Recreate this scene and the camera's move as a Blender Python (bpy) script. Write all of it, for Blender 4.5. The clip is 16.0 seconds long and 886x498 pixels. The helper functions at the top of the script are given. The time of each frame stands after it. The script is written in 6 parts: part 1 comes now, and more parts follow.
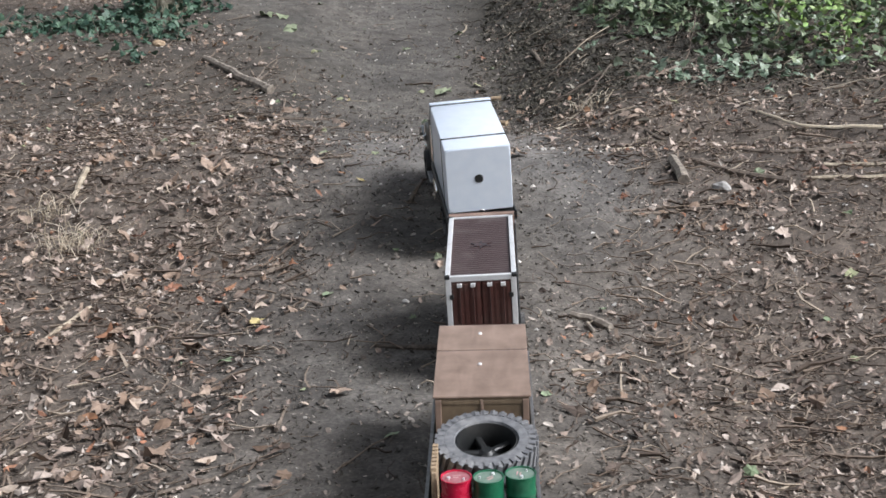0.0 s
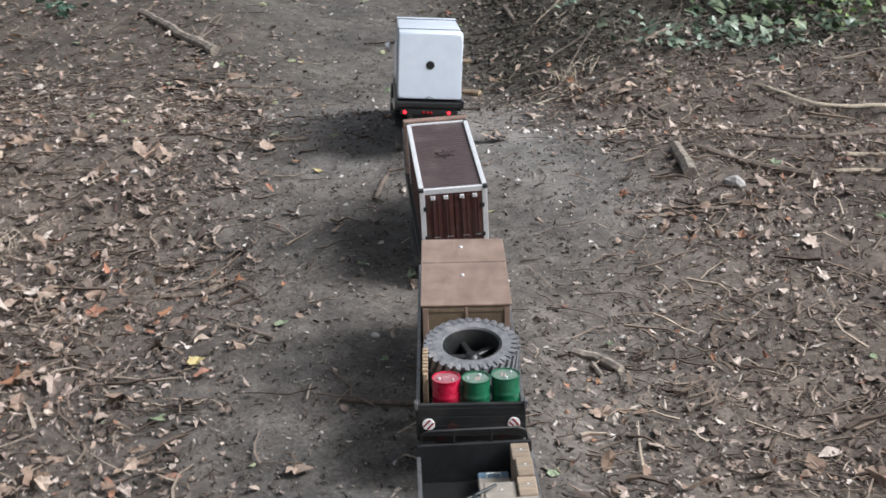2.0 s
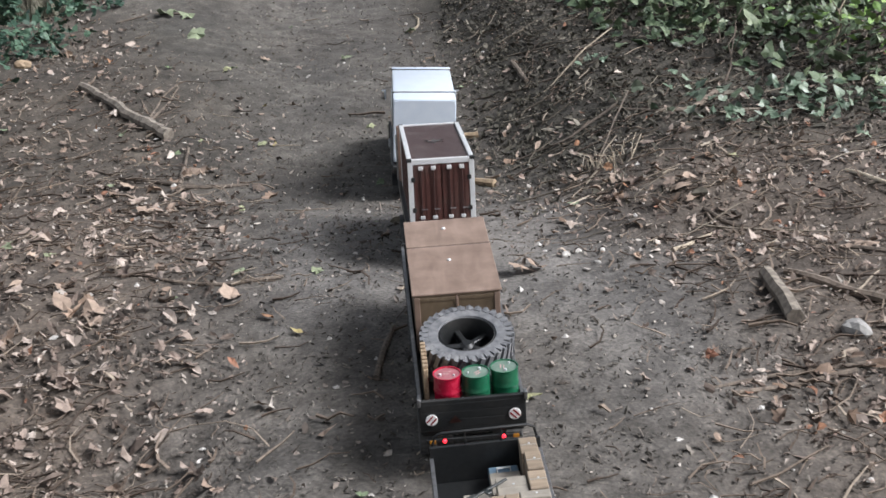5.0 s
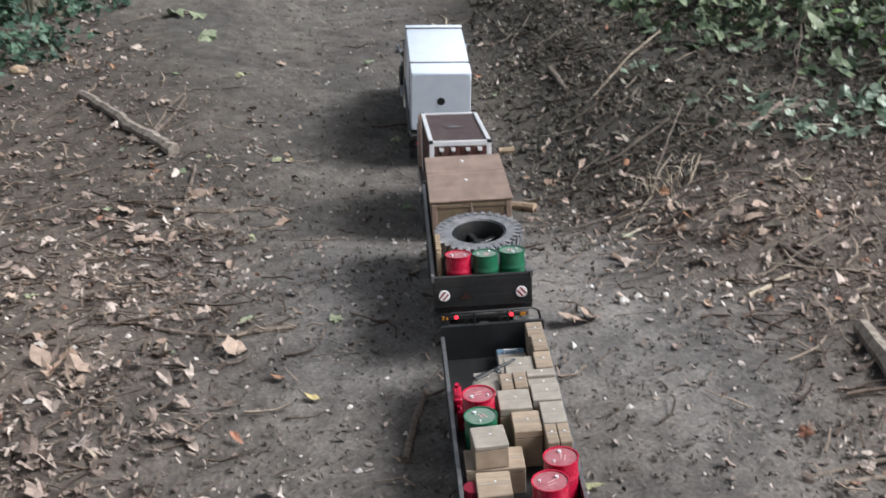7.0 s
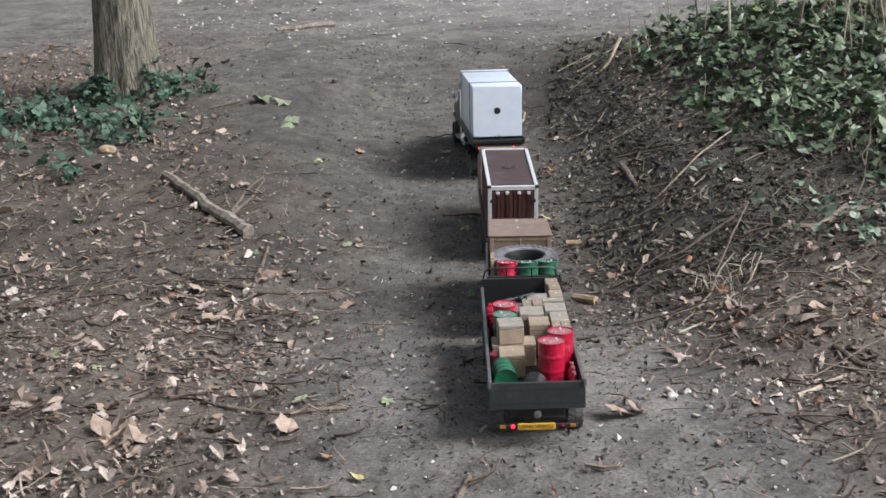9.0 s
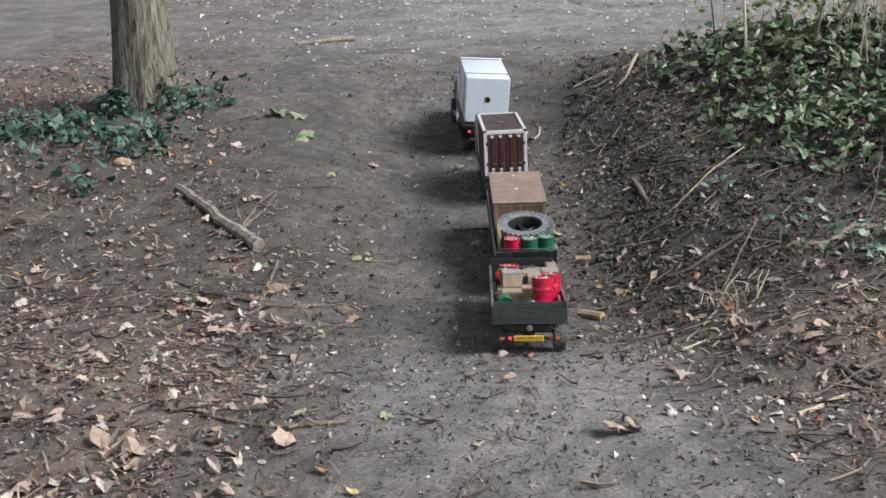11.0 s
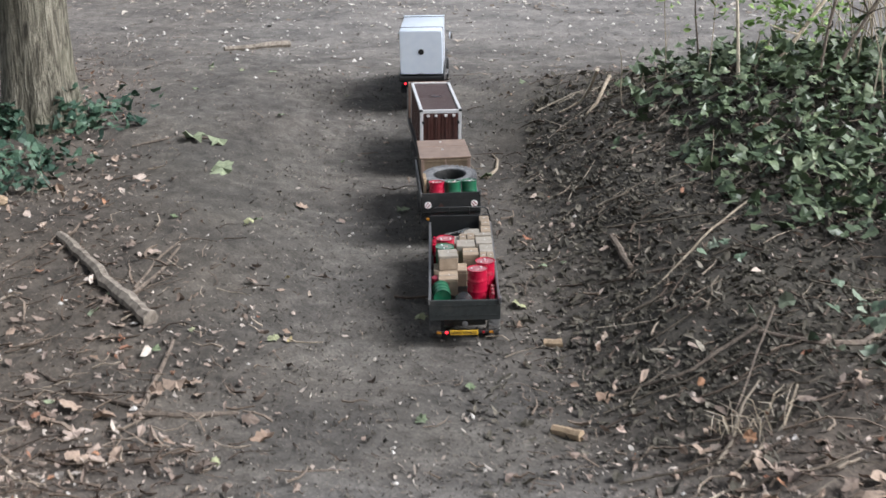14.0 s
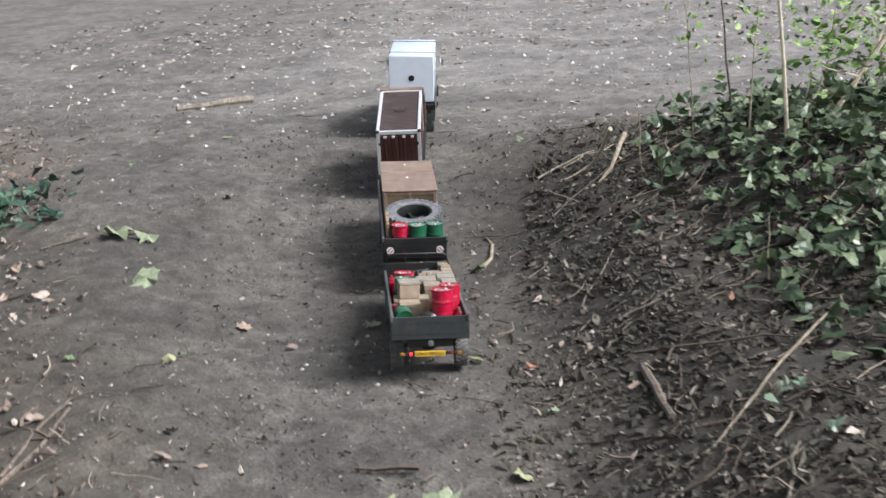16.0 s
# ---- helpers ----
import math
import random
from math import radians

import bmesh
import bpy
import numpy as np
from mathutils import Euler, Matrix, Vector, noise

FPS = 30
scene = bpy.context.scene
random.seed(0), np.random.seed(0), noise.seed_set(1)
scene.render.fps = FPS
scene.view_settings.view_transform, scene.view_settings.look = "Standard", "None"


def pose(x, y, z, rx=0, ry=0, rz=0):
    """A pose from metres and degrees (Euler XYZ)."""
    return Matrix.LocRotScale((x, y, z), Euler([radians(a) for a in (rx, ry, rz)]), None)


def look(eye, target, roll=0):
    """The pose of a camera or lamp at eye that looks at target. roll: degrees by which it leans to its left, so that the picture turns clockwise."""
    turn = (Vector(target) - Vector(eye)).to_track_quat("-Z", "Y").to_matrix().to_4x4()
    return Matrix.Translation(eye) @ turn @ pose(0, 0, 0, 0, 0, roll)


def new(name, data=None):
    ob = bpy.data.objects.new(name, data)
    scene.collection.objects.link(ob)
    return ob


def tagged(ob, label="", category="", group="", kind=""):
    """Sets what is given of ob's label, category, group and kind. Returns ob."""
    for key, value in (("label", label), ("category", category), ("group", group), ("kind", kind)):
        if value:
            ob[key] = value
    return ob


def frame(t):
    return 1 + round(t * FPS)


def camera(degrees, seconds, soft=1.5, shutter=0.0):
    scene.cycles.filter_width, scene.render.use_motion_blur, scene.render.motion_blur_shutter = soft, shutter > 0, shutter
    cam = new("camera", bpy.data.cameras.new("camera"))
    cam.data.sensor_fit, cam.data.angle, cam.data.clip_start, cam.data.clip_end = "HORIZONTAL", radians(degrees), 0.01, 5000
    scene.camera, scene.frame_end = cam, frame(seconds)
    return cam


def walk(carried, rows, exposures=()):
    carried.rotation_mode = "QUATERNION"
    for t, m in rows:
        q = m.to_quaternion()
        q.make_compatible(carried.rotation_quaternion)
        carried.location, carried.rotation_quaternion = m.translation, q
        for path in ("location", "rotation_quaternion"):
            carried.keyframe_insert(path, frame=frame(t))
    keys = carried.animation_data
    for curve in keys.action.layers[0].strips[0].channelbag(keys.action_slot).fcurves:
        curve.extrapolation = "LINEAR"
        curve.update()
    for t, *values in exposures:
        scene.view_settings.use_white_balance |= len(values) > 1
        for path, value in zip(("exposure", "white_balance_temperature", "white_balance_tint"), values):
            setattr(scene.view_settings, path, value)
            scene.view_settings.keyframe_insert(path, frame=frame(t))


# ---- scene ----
cam = camera(35.5, 16.0, soft=1.6, shutter=0.4)
PATH = [
    (0, (0.929, -4.157, 1.412), (0.729, -2.269, 0.782), -2.1),
    (0.5, (0.859, -4.046, 1.395), (0.683, -2.165, 0.74), -1.5),
    (1, (0.901, -3.808, 1.379), (0.694, -1.948, 0.673), -1.1),
    (1.5, (0.901, -3.669, 1.402), (0.644, -1.811, 0.707), -1.9),
    (2, (0.799, -3.474, 1.415), (0.672, -1.614, 0.69), -1.3),
    (2.5, (0.687, -3.349, 1.425), (0.629, -1.491, 0.686), -3.3),
    (3, (0.694, -3.206, 1.432), (0.588, -1.339, 0.722), -4.4),
    (3.5, (0.774, -3.014, 1.447), (0.602, -1.126, 0.812), -2.6),
    (4, (0.783, -2.837, 1.414), (0.613, -0.978, 0.696), -2.2),
    (4.2, (0.742, -2.737, 1.436), (0.61, -0.866, 0.74), -2.7),
    (6.5, (0.616, -1.856, 1.321), (0.507, -0.012, 0.554), -4.0),
    (7, (0.596, -1.837, 1.34), (0.457, 0.023, 0.617), -3.6),
    (7.5, (0.655, -1.857, 1.346), (0.452, 0.021, 0.687), -2.1),
    (8, (0.676, -1.883, 1.355), (0.435, 0.002, 0.732), -1.8),
    (8.5, (0.68, -1.895, 1.36), (0.425, -0.005, 0.759), -2.6),
    (9, (0.68, -1.899, 1.358), (0.417, -0.008, 0.763), -2.7),
    (11.3, (0.75, -1.887, 1.357), (0.447, 0.005, 0.784), -2.6),
    (11.5, (0.753, -1.857, 1.35), (0.47, 0.037, 0.774), -2.4),
    (12, (0.677, -1.687, 1.36), (0.511, 0.214, 0.763), -1.6),
    (12.5, (0.597, -1.555, 1.364), (0.445, 0.352, 0.782), -2.6),
    (13, (0.606, -1.385, 1.344), (0.429, 0.516, 0.75), -3.1),
    (13.5, (0.657, -1.157, 1.328), (0.439, 0.746, 0.753), -0.6),
    (14, (0.62, -0.928, 1.328), (0.396, 0.971, 0.739), -1.0),
    (14.2, (0.576, -0.826, 1.342), (0.396, 1.102, 0.842), -2.2),
    (14.5, (0.544, -0.685, 1.317), (0.375, 1.239, 0.798), -3.3),
    (15, (0.629, -0.322, 1.296), (0.407, 1.59, 0.754), -3.8),
    (15.5, (0.673, -0.09, 1.29), (0.431, 1.814, 0.727), -1.6),
    (16, (0.585, 0.218, 1.287), (0.347, 2.124, 0.728), -3.6),
]
walk(cam, [(t, look(eye, target, roll)) for t, eye, target, roll in PATH], [(0, 0.57), (8, 0.52), (12.5, 0.5), (16, 0.74)])

# ---- light ----
world = bpy.data.worlds.new("sky")
scene.world = world
world.use_nodes = True
wn = world.node_tree
sky = wn.nodes.new("ShaderNodeTexSky")
sky.sky_type = "NISHITA"
sky.sun_disc = False
sky.sun_elevation, sky.sun_rotation = radians(43), radians(101)
sky.air_density, sky.dust_density, sky.ozone_density = 1.0, 4.0, 1.0
pale = wn.nodes.new("ShaderNodeHueSaturation")
pale.inputs["Saturation"].default_value = 0.45
wn.links.new(sky.outputs[0], pale.inputs["Color"])
wn.links.new(pale.outputs[0], wn.nodes["Background"].inputs["Color"])
wn.nodes["Background"].inputs["Strength"].default_value = 0.092

sun = new("sun", bpy.data.lights.new("sun", "SUN"))
sun.data.energy, sun.data.angle, sun.data.color = 3.25, radians(27), (0.975, 1.0, 1.07)
sun.matrix_world = look((6.0, 0.3, 5.7), (0, 1.5, 0))

# ---- materials ----


def shader(name, rough=0.7, metal=0.0):
    m = bpy.data.materials.new(name)
    m.use_nodes = True
    b = m.node_tree.nodes["Principled BSDF"]
    b.inputs["Roughness"].default_value, b.inputs["Metallic"].default_value = rough, metal
    return m, m.node_tree.nodes, m.node_tree.links, b


def noise_node(n, l, scale, detail=4.0, rough=0.55, coord="Object"):
    tc = n.new("ShaderNodeTexCoord")
    t = n.new("ShaderNodeTexNoise")
    t.inputs["Scale"].default_value, t.inputs["Detail"].default_value, t.inputs["Roughness"].default_value = scale, detail, rough
    l.new(tc.outputs[coord], t.inputs["Vector"])
    return t


def ramp_node(n, l, source, stops):
    r = n.new("ShaderNodeValToRGB")
    while len(r.color_ramp.elements) < len(stops):
        r.color_ramp.elements.new(0.5)
    for e, (p, c) in zip(r.color_ramp.elements, stops):
        e.position, e.color = p, (*c, 1)
    l.new(source, r.inputs["Fac"])
    return r


def mix_node(n, l, fac, a, b, blend="MIX"):
    m = n.new("ShaderNodeMix")
    m.data_type, m.blend_type = "RGBA", blend
    for sock, v in ((m.inputs[0], fac), (m.inputs[6], a), (m.inputs[7], b)):
        if isinstance(v, (int, float)):
            sock.default_value = v
        elif isinstance(v, tuple):
            sock.default_value = (*v, 1)
        else:
            l.new(v, sock)
    return m.outputs[2]


def bump_node(n, l, b, height, strength=0.3, distance=0.01):
    u = n.new("ShaderNodeBump")
    u.inputs["Strength"].default_value, u.inputs["Distance"].default_value = strength, distance
    l.new(height, u.inputs["Height"])
    l.new(u.outputs[0], b.inputs["Normal"])


def surface(name, dark, light, scale=60, rough=0.6, metal=0.0, bump=0.15, dirt=None, dirt_scale=12, dirt_amount=0.5):
    """A painted or plain surface: two tones, a fine grain and a coarser layer of dirt."""
    m, n, l, b = shader(name, rough, metal)
    fine = noise_node(n, l, scale, 5)
    col = ramp_node(n, l, fine.outputs[0], [(0.3, dark), (0.7, light)]).outputs[0]
    if dirt:
        big = noise_node(n, l, dirt_scale, 6, 0.65)
        mask = ramp_node(n, l, big.outputs[0], [(0.5, (0, 0, 0)), (0.75, (dirt_amount,) * 3)])
        col = mix_node(n, l, mask.outputs[0], col, dirt)
        rr = n.new("ShaderNodeMapRange")
        rr.inputs[3].default_value, rr.inputs[4].default_value = rough, min(1.0, rough + 0.35)
        l.new(mask.outputs[0], rr.inputs[0])
        l.new(rr.outputs[0], b.inputs["Roughness"])
    l.new(col, b.inputs["Base Color"])
    bump_node(n, l, b, fine.outputs[0], bump, 0.002)
    return m


def glowing(name, colour, strength):
    m, n, l, b = shader(name, 0.3)
    b.inputs["Base Color"].default_value = (*colour, 1)
    b.inputs["Emission Color"].default_value = (*colour, 1)
    b.inputs["Emission Strength"].default_value = strength
    return m


def soil_material():
    m, n, l, b = shader("soil", 0.95)
    at = n.new("ShaderNodeAttribute")
    at.attribute_name = "litter"
    big = noise_node(n, l, 1.6, 5, 0.6)
    mid = noise_node(n, l, 14, 6, 0.65)
    fine = noise_node(n, l, 110, 5, 0.6)
    bare = ramp_node(n, l, mid.outputs[0], [(0.3, (0.058, 0.053, 0.046)), (0.52, (0.108, 0.1, 0.09)), (0.75, (0.18, 0.168, 0.153))])
    humus = ramp_node(n, l, mid.outputs[0], [(0.3, (0.062, 0.05, 0.04)), (0.55, (0.118, 0.096, 0.078)), (0.8, (0.19, 0.158, 0.13))])
    ad = n.new("ShaderNodeMath")
    ad.operation = "MULTIPLY_ADD"
    ad.inputs[1].default_value, ad.inputs[2].default_value = 0.9, -0.45
    l.new(big.outputs[0], ad.inputs[0])
    sm = n.new("ShaderNodeMath")
    sm.operation, sm.use_clamp = "ADD", True
    l.new(ad.outputs[0], sm.inputs[0])
    l.new(at.outputs["Fac"], sm.inputs[1])
    col = mix_node(n, l, sm.outputs[0], bare.outputs[0], humus.outputs[0])
    du = n.new("ShaderNodeAttribute")
    du.attribute_name = "dust_and_light"
    dusty = ramp_node(n, l, mid.outputs[0], [(0.3, (0.136, 0.129, 0.122)), (0.7, (0.252, 0.241, 0.229))])
    col = mix_node(n, l, du.outputs["Fac"], col, dusty.outputs[0])
    specks = ramp_node(n, l, fine.outputs[0], [(0.34, (0.66, 0.66, 0.66)), (0.5, (1, 1, 1)), (0.68, (1.5, 1.48, 1.45))])
    # Mossy humus tone; left of the track it stands in for tree shade.
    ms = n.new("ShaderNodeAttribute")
    ms.attribute_name = "moss_dark"
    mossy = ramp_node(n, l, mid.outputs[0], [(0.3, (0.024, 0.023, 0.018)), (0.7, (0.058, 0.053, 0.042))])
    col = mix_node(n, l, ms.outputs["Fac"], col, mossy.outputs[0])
    damp_dark = ramp_node(n, l, noise_node(n, l, 2.7, 4, 0.55).outputs[0], [(0.35, (0.62, 0.62, 0.63)), (0.62, (1.12, 1.11, 1.1))])
    col = mix_node(n, l, 0.85, col, damp_dark.outputs[0], "MULTIPLY")
    l.new(mix_node(n, l, 0.9, col, specks.outputs[0], "MULTIPLY"), b.inputs["Base Color"])
    h = n.new("ShaderNodeMath")
    h.operation = "MULTIPLY_ADD"
    h.inputs[1].default_value = 0.35
    l.new(fine.outputs[0], h.inputs[0])
    l.new(mid.outputs[0], h.inputs[2])
    bump_node(n, l, b, h.outputs[0], 0.45, 0.014)
    return m


def leaf_material(name, stops, rough=0.75, spec=0.3):
    """Leaves, each with its own tone, darker and lighter blotches, and a little light passing through."""
    m, n, l, b = shader(name, rough)
    geo = n.new("ShaderNodeNewGeometry")
    col = ramp_node(n, l, geo.outputs["Random Per Island"], stops)
    col.color_ramp.interpolation = "LINEAR"
    blot = noise_node(n, l, 70, 4, 0.6)
    tone = ramp_node(n, l, blot.outputs[0], [(0.3, (0.6, 0.6, 0.6)), (0.7, (1.2, 1.2, 1.2))])
    l.new(mix_node(n, l, 0.8, col.outputs[0], tone.outputs[0], "MULTIPLY"), b.inputs["Base Color"])
    b.inputs["Specular IOR Level"].default_value = spec
    bump_node(n, l, b, blot.outputs[0], 0.3, 0.003)
    return m


def wood_material(name, dark, light, scale=18, stretch=(1, 12, 1), rough=0.7, obj_random=0.0):
    m, n, l, b = shader(name, rough)
    tc = n.new("ShaderNodeTexCoord")
    mp = n.new("ShaderNodeMapping")
    mp.inputs["Scale"].default_value = stretch
    l.new(tc.outputs["Object"], mp.inputs["Vector"])
    t = n.new("ShaderNodeTexNoise")
    t.inputs["Scale"].default_value, t.inputs["Detail"].default_value, t.inputs["Distortion"].default_value = scale, 6, 0.6
    l.new(mp.outputs[0], t.inputs["Vector"])
    col = ramp_node(n, l, t.outputs[0], [(0.28, dark), (0.72, light)]).outputs[0]
    big = noise_node(n, l, 14, 5, 0.6)
    stain = ramp_node(n, l, big.outputs[0], [(0.35, (0.62, 0.6, 0.58)), (0.65, (1.08, 1.08, 1.08))])
    col = mix_node(n, l, 0.75, col, stain.outputs[0], "MULTIPLY")
    if obj_random:
        oi = n.new("ShaderNodeObjectInfo")
        tone = ramp_node(n, l, oi.outputs["Random"], [(0, (1 - obj_random,) * 3), (1, (1 + obj_random,) * 3)])
        col = mix_node(n, l, 1.0, col, tone.outputs[0], "MULTIPLY")
    l.new(col, b.inputs["Base Color"])
    bump_node(n, l, b, t.outputs[0], 0.25, 0.002)
    return m


def bark_material():
    m, n, l, b = shader("bark", 0.9)
    tc = n.new("ShaderNodeTexCoord")
    mp = n.new("ShaderNodeMapping")
    mp.inputs["Scale"].default_value = (1, 1, 0.13)
    l.new(tc.outputs["Object"], mp.inputs["Vector"])
    v = n.new("ShaderNodeTexNoise")
    v.inputs["Scale"].default_value, v.inputs["Detail"].default_value, v.inputs["Distortion"].default_value = 62, 9, 1.1
    l.new(mp.outputs[0], v.inputs["Vector"])
    col = ramp_node(n, l, v.outputs[0], [(0.34, (0.05, 0.045, 0.034)), (0.48, (0.14, 0.128, 0.098)), (0.66, (0.27, 0.25, 0.2))]).outputs[0]
    grain = ramp_node(n, l, noise_node(n, l, 170, 4, 0.6).outputs[0], [(0.35, (0.6, 0.6, 0.6)), (0.65, (1.25, 1.25, 1.22))])
    col = mix_node(n, l, 0.8, col, grain.outputs[0], "MULTIPLY")
    moss_dark = noise_node(n, l, 3.0, 6, 0.6)
    mask = ramp_node(n, l, moss_dark.outputs[0], [(0.5, (0, 0, 0)), (0.72, (0.55, 0.55, 0.55))])
    l.new(mix_node(n, l, mask.outputs[0], col, (0.1, 0.11, 0.06)), b.inputs["Base Color"])
    bump_node(n, l, b, v.outputs[0], 0.9, 0.02)
    return m


SOIL = soil_material()
LITTER = leaf_material("dead_leaf", [(0.0, (0.075, 0.057, 0.047)), (0.22, (0.16, 0.124, 0.102)), (0.48, (0.27, 0.21, 0.174)), (0.75, (0.385, 0.31, 0.262)), (0.9, (0.48, 0.405, 0.35)), (0.962, (0.54, 0.485, 0.43)), (0.97, (0.26, 0.12, 0.08)), (1.0, (0.34, 0.19, 0.12))])
CRUMB = leaf_material("leaf_crumb", [(0.0, (0.06, 0.05, 0.042)), (0.35, (0.14, 0.116, 0.098)), (0.7, (0.27, 0.226, 0.192)), (0.92, (0.41, 0.358, 0.312)), (1.0, (0.58, 0.54, 0.49))])
SOIL_CRUMB = leaf_material("soil_crumb", [(0.0, (0.035, 0.031, 0.026)), (0.4, (0.08, 0.072, 0.062)), (0.75, (0.17, 0.153, 0.134)), (0.93, (0.28, 0.25, 0.215)), (1.0, (0.44, 0.405, 0.36))], 0.9, 0.2)
MULCH = leaf_material("mulch_leaf", [(0.0, (0.042, 0.039, 0.031)), (0.4, (0.06, 0.055, 0.043)), (0.8, (0.09, 0.082, 0.064)), (0.95, (0.145, 0.13, 0.104)), (1.0, (0.26, 0.235, 0.19))], 0.7, 0.25)
PALE = leaf_material("pale_leaf", [(0.0, (0.2, 0.135, 0.095)), (0.4, (0.3, 0.222, 0.17)), (0.75, (0.4, 0.31, 0.245)), (0.88, (0.5, 0.42, 0.345)), (0.92, (0.38, 0.21, 0.12)), (1.0, (0.33, 0.15, 0.095))])
BLEACHED = leaf_material("bleached_leaf", [(0.0, (0.16, 0.13, 0.105)), (0.4, (0.28, 0.24, 0.2)), (0.7, (0.42, 0.37, 0.32)), (0.92, (0.5, 0.46, 0.4)), (1.0, (0.62, 0.59, 0.54))])
GREEN_FALLEN = leaf_material("fallen_green_leaf", [(0.0, (0.15, 0.2, 0.11)), (0.5, (0.25, 0.3, 0.2)), (1.0, (0.36, 0.36, 0.2))])
YELLOW = leaf_material("yellow_leaf", [(0.0, (0.4, 0.31, 0.12)), (1.0, (0.5, 0.43, 0.22))])
IVY = leaf_material("ivy_leaf", [(0.0, (0.046, 0.072, 0.038)), (0.45, (0.086, 0.126, 0.066)), (0.8, (0.15, 0.202, 0.112)), (1.0, (0.28, 0.335, 0.2))], 0.42, 0.5)
IVY_PALE = leaf_material("pale_ivy_leaf", [(0.0, (0.06, 0.1, 0.06)), (0.5, (0.12, 0.175, 0.115)), (1.0, (0.27, 0.325, 0.245))], 0.4, 0.5)
IVY_DARK = leaf_material("dark_ivy_leaf", [(0.0, (0.022, 0.054, 0.036)), (0.5, (0.042, 0.088, 0.058)), (1.0, (0.085, 0.15, 0.095))], 0.5, 0.4)
FRESH = leaf_material("fresh_leaf", [(0.0, (0.14, 0.25, 0.06)), (0.6, (0.23, 0.37, 0.11)), (1.0, (0.38, 0.5, 0.2))], 0.5, 0.4)
BARK = bark_material()
TWIG = wood_material("twig_wood", (0.07, 0.055, 0.045), (0.24, 0.195, 0.155), 30, (3, 3, 3), 0.85, 0.25)
TWIG_LITTER = leaf_material("twig_mix", [(0.0, (0.06, 0.045, 0.036)), (0.5, (0.15, 0.115, 0.09)), (0.85, (0.27, 0.215, 0.17)), (1.0, (0.44, 0.37, 0.29))], 0.85, 0.2)
STEMS = leaf_material("stem_mix", [(0.0, (0.06, 0.051, 0.04)), (0.5, (0.13, 0.11, 0.086)), (0.85, (0.25, 0.215, 0.17)), (1.0, (0.46, 0.4, 0.32))], 0.8, 0.2)
REED = leaf_material("dry_reed", [(0.0, (0.34, 0.28, 0.2)), (0.5, (0.55, 0.47, 0.36)), (1.0, (0.74, 0.67, 0.55))], 0.8, 0.2)
TWIG_PALE = wood_material("dry_stem", (0.22, 0.18, 0.13), (0.5, 0.43, 0.33), 30, (3, 3, 3), 0.8, 0.2)
LOGWOOD = wood_material("log_wood", (0.11, 0.092, 0.076), (0.38, 0.335, 0.28), 24, (2, 2, 2), 0.9)
RAW_WOOD = wood_material("raw_wood", (0.28, 0.2, 0.125), (0.5, 0.385, 0.26), 20, (10, 1, 10), 0.75)
STONE = surface("chalk_stone", (0.36, 0.34, 0.31), (0.64, 0.62, 0.59), 80, 0.9, 0, 0.4, (0.3, 0.26, 0.22), 30, 0.7)
ROCK = surface("grey_stone", (0.22, 0.21, 0.2), (0.42, 0.41, 0.39), 50, 0.9, 0, 0.5, (0.15, 0.14, 0.12), 25, 0.6)
SILVER = surface("silver_paint", (0.73, 0.815, 0.92), (0.79, 0.865, 0.955), 30, 0.3, 0.3, 0.01, (0.66, 0.67, 0.68), 7, 0.2)
SILVER_EDGE = surface("aluminium_strip", (0.72, 0.73, 0.74), (0.82, 0.83, 0.84), 60, 0.35, 0.4, 0.05, (0.4, 0.38, 0.36), 30, 0.5)
BLACK = surface("black_paint", (0.01, 0.011, 0.011), (0.018, 0.019, 0.02), 120, 0.42, 0, 0.05, (0.08, 0.072, 0.064), 16, 0.25)
DARKGREEN = surface("dark_grey_board", (0.018, 0.022, 0.022), (0.032, 0.037, 0.037), 120, 0.45, 0, 0.05, (0.1, 0.09, 0.08), 16, 0.4)
RUBBER = surface("rubber", (0.07, 0.07, 0.07), (0.125, 0.123, 0.12), 120, 0.8, 0, 0.2, (0.27, 0.255, 0.235), 25, 0.85)
MATTE = surface("matte_black", (0.006, 0.006, 0.006), (0.012, 0.012, 0.012), 80, 0.9)
ROLL = surface("glossy_black_rubber", (0.012, 0.012, 0.013), (0.025, 0.025, 0.027), 80, 0.25)
RUBBER_GREY = surface("dusty_rubber", (0.085, 0.088, 0.095), (0.19, 0.194, 0.203), 90, 0.65, 0, 0.3, (0.29, 0.288, 0.285), 25, 0.6)
STEEL = surface("grey_steel", (0.2, 0.2, 0.2), (0.32, 0.32, 0.33), 90, 0.4, 0.8, 0.1, (0.12, 0.1, 0.08), 20, 0.4)
CHROME = surface("chrome", (0.75, 0.75, 0.76), (0.82, 0.82, 0.83), 50, 0.12, 1.0, 0.02)
MAROON = surface("maroon_paint", (0.062, 0.024, 0.02), (0.09, 0.036, 0.03), 70, 0.4, 0, 0.08, (0.13, 0.095, 0.08), 12, 0.5)
MAROON_ROOF = surface("maroon_roof", (0.042, 0.026, 0.026), (0.064, 0.042, 0.042), 70, 0.42, 0, 0.08, (0.11, 0.09, 0.085), 12, 0.5)
MAROON_DARK = surface("dark_maroon", (0.025, 0.012, 0.011), (0.045, 0.02, 0.018), 70, 0.45)
DECAL = surface("dark_glossy_decal", (0.025, 0.012, 0.011), (0.045, 0.02, 0.018), 70, 0.09, 0, 0.01)
WHITE = surface("white_paint", (0.68, 0.68, 0.67), (0.8, 0.8, 0.79), 80, 0.5, 0, 0.05, (0.45, 0.42, 0.38), 40, 0.5)
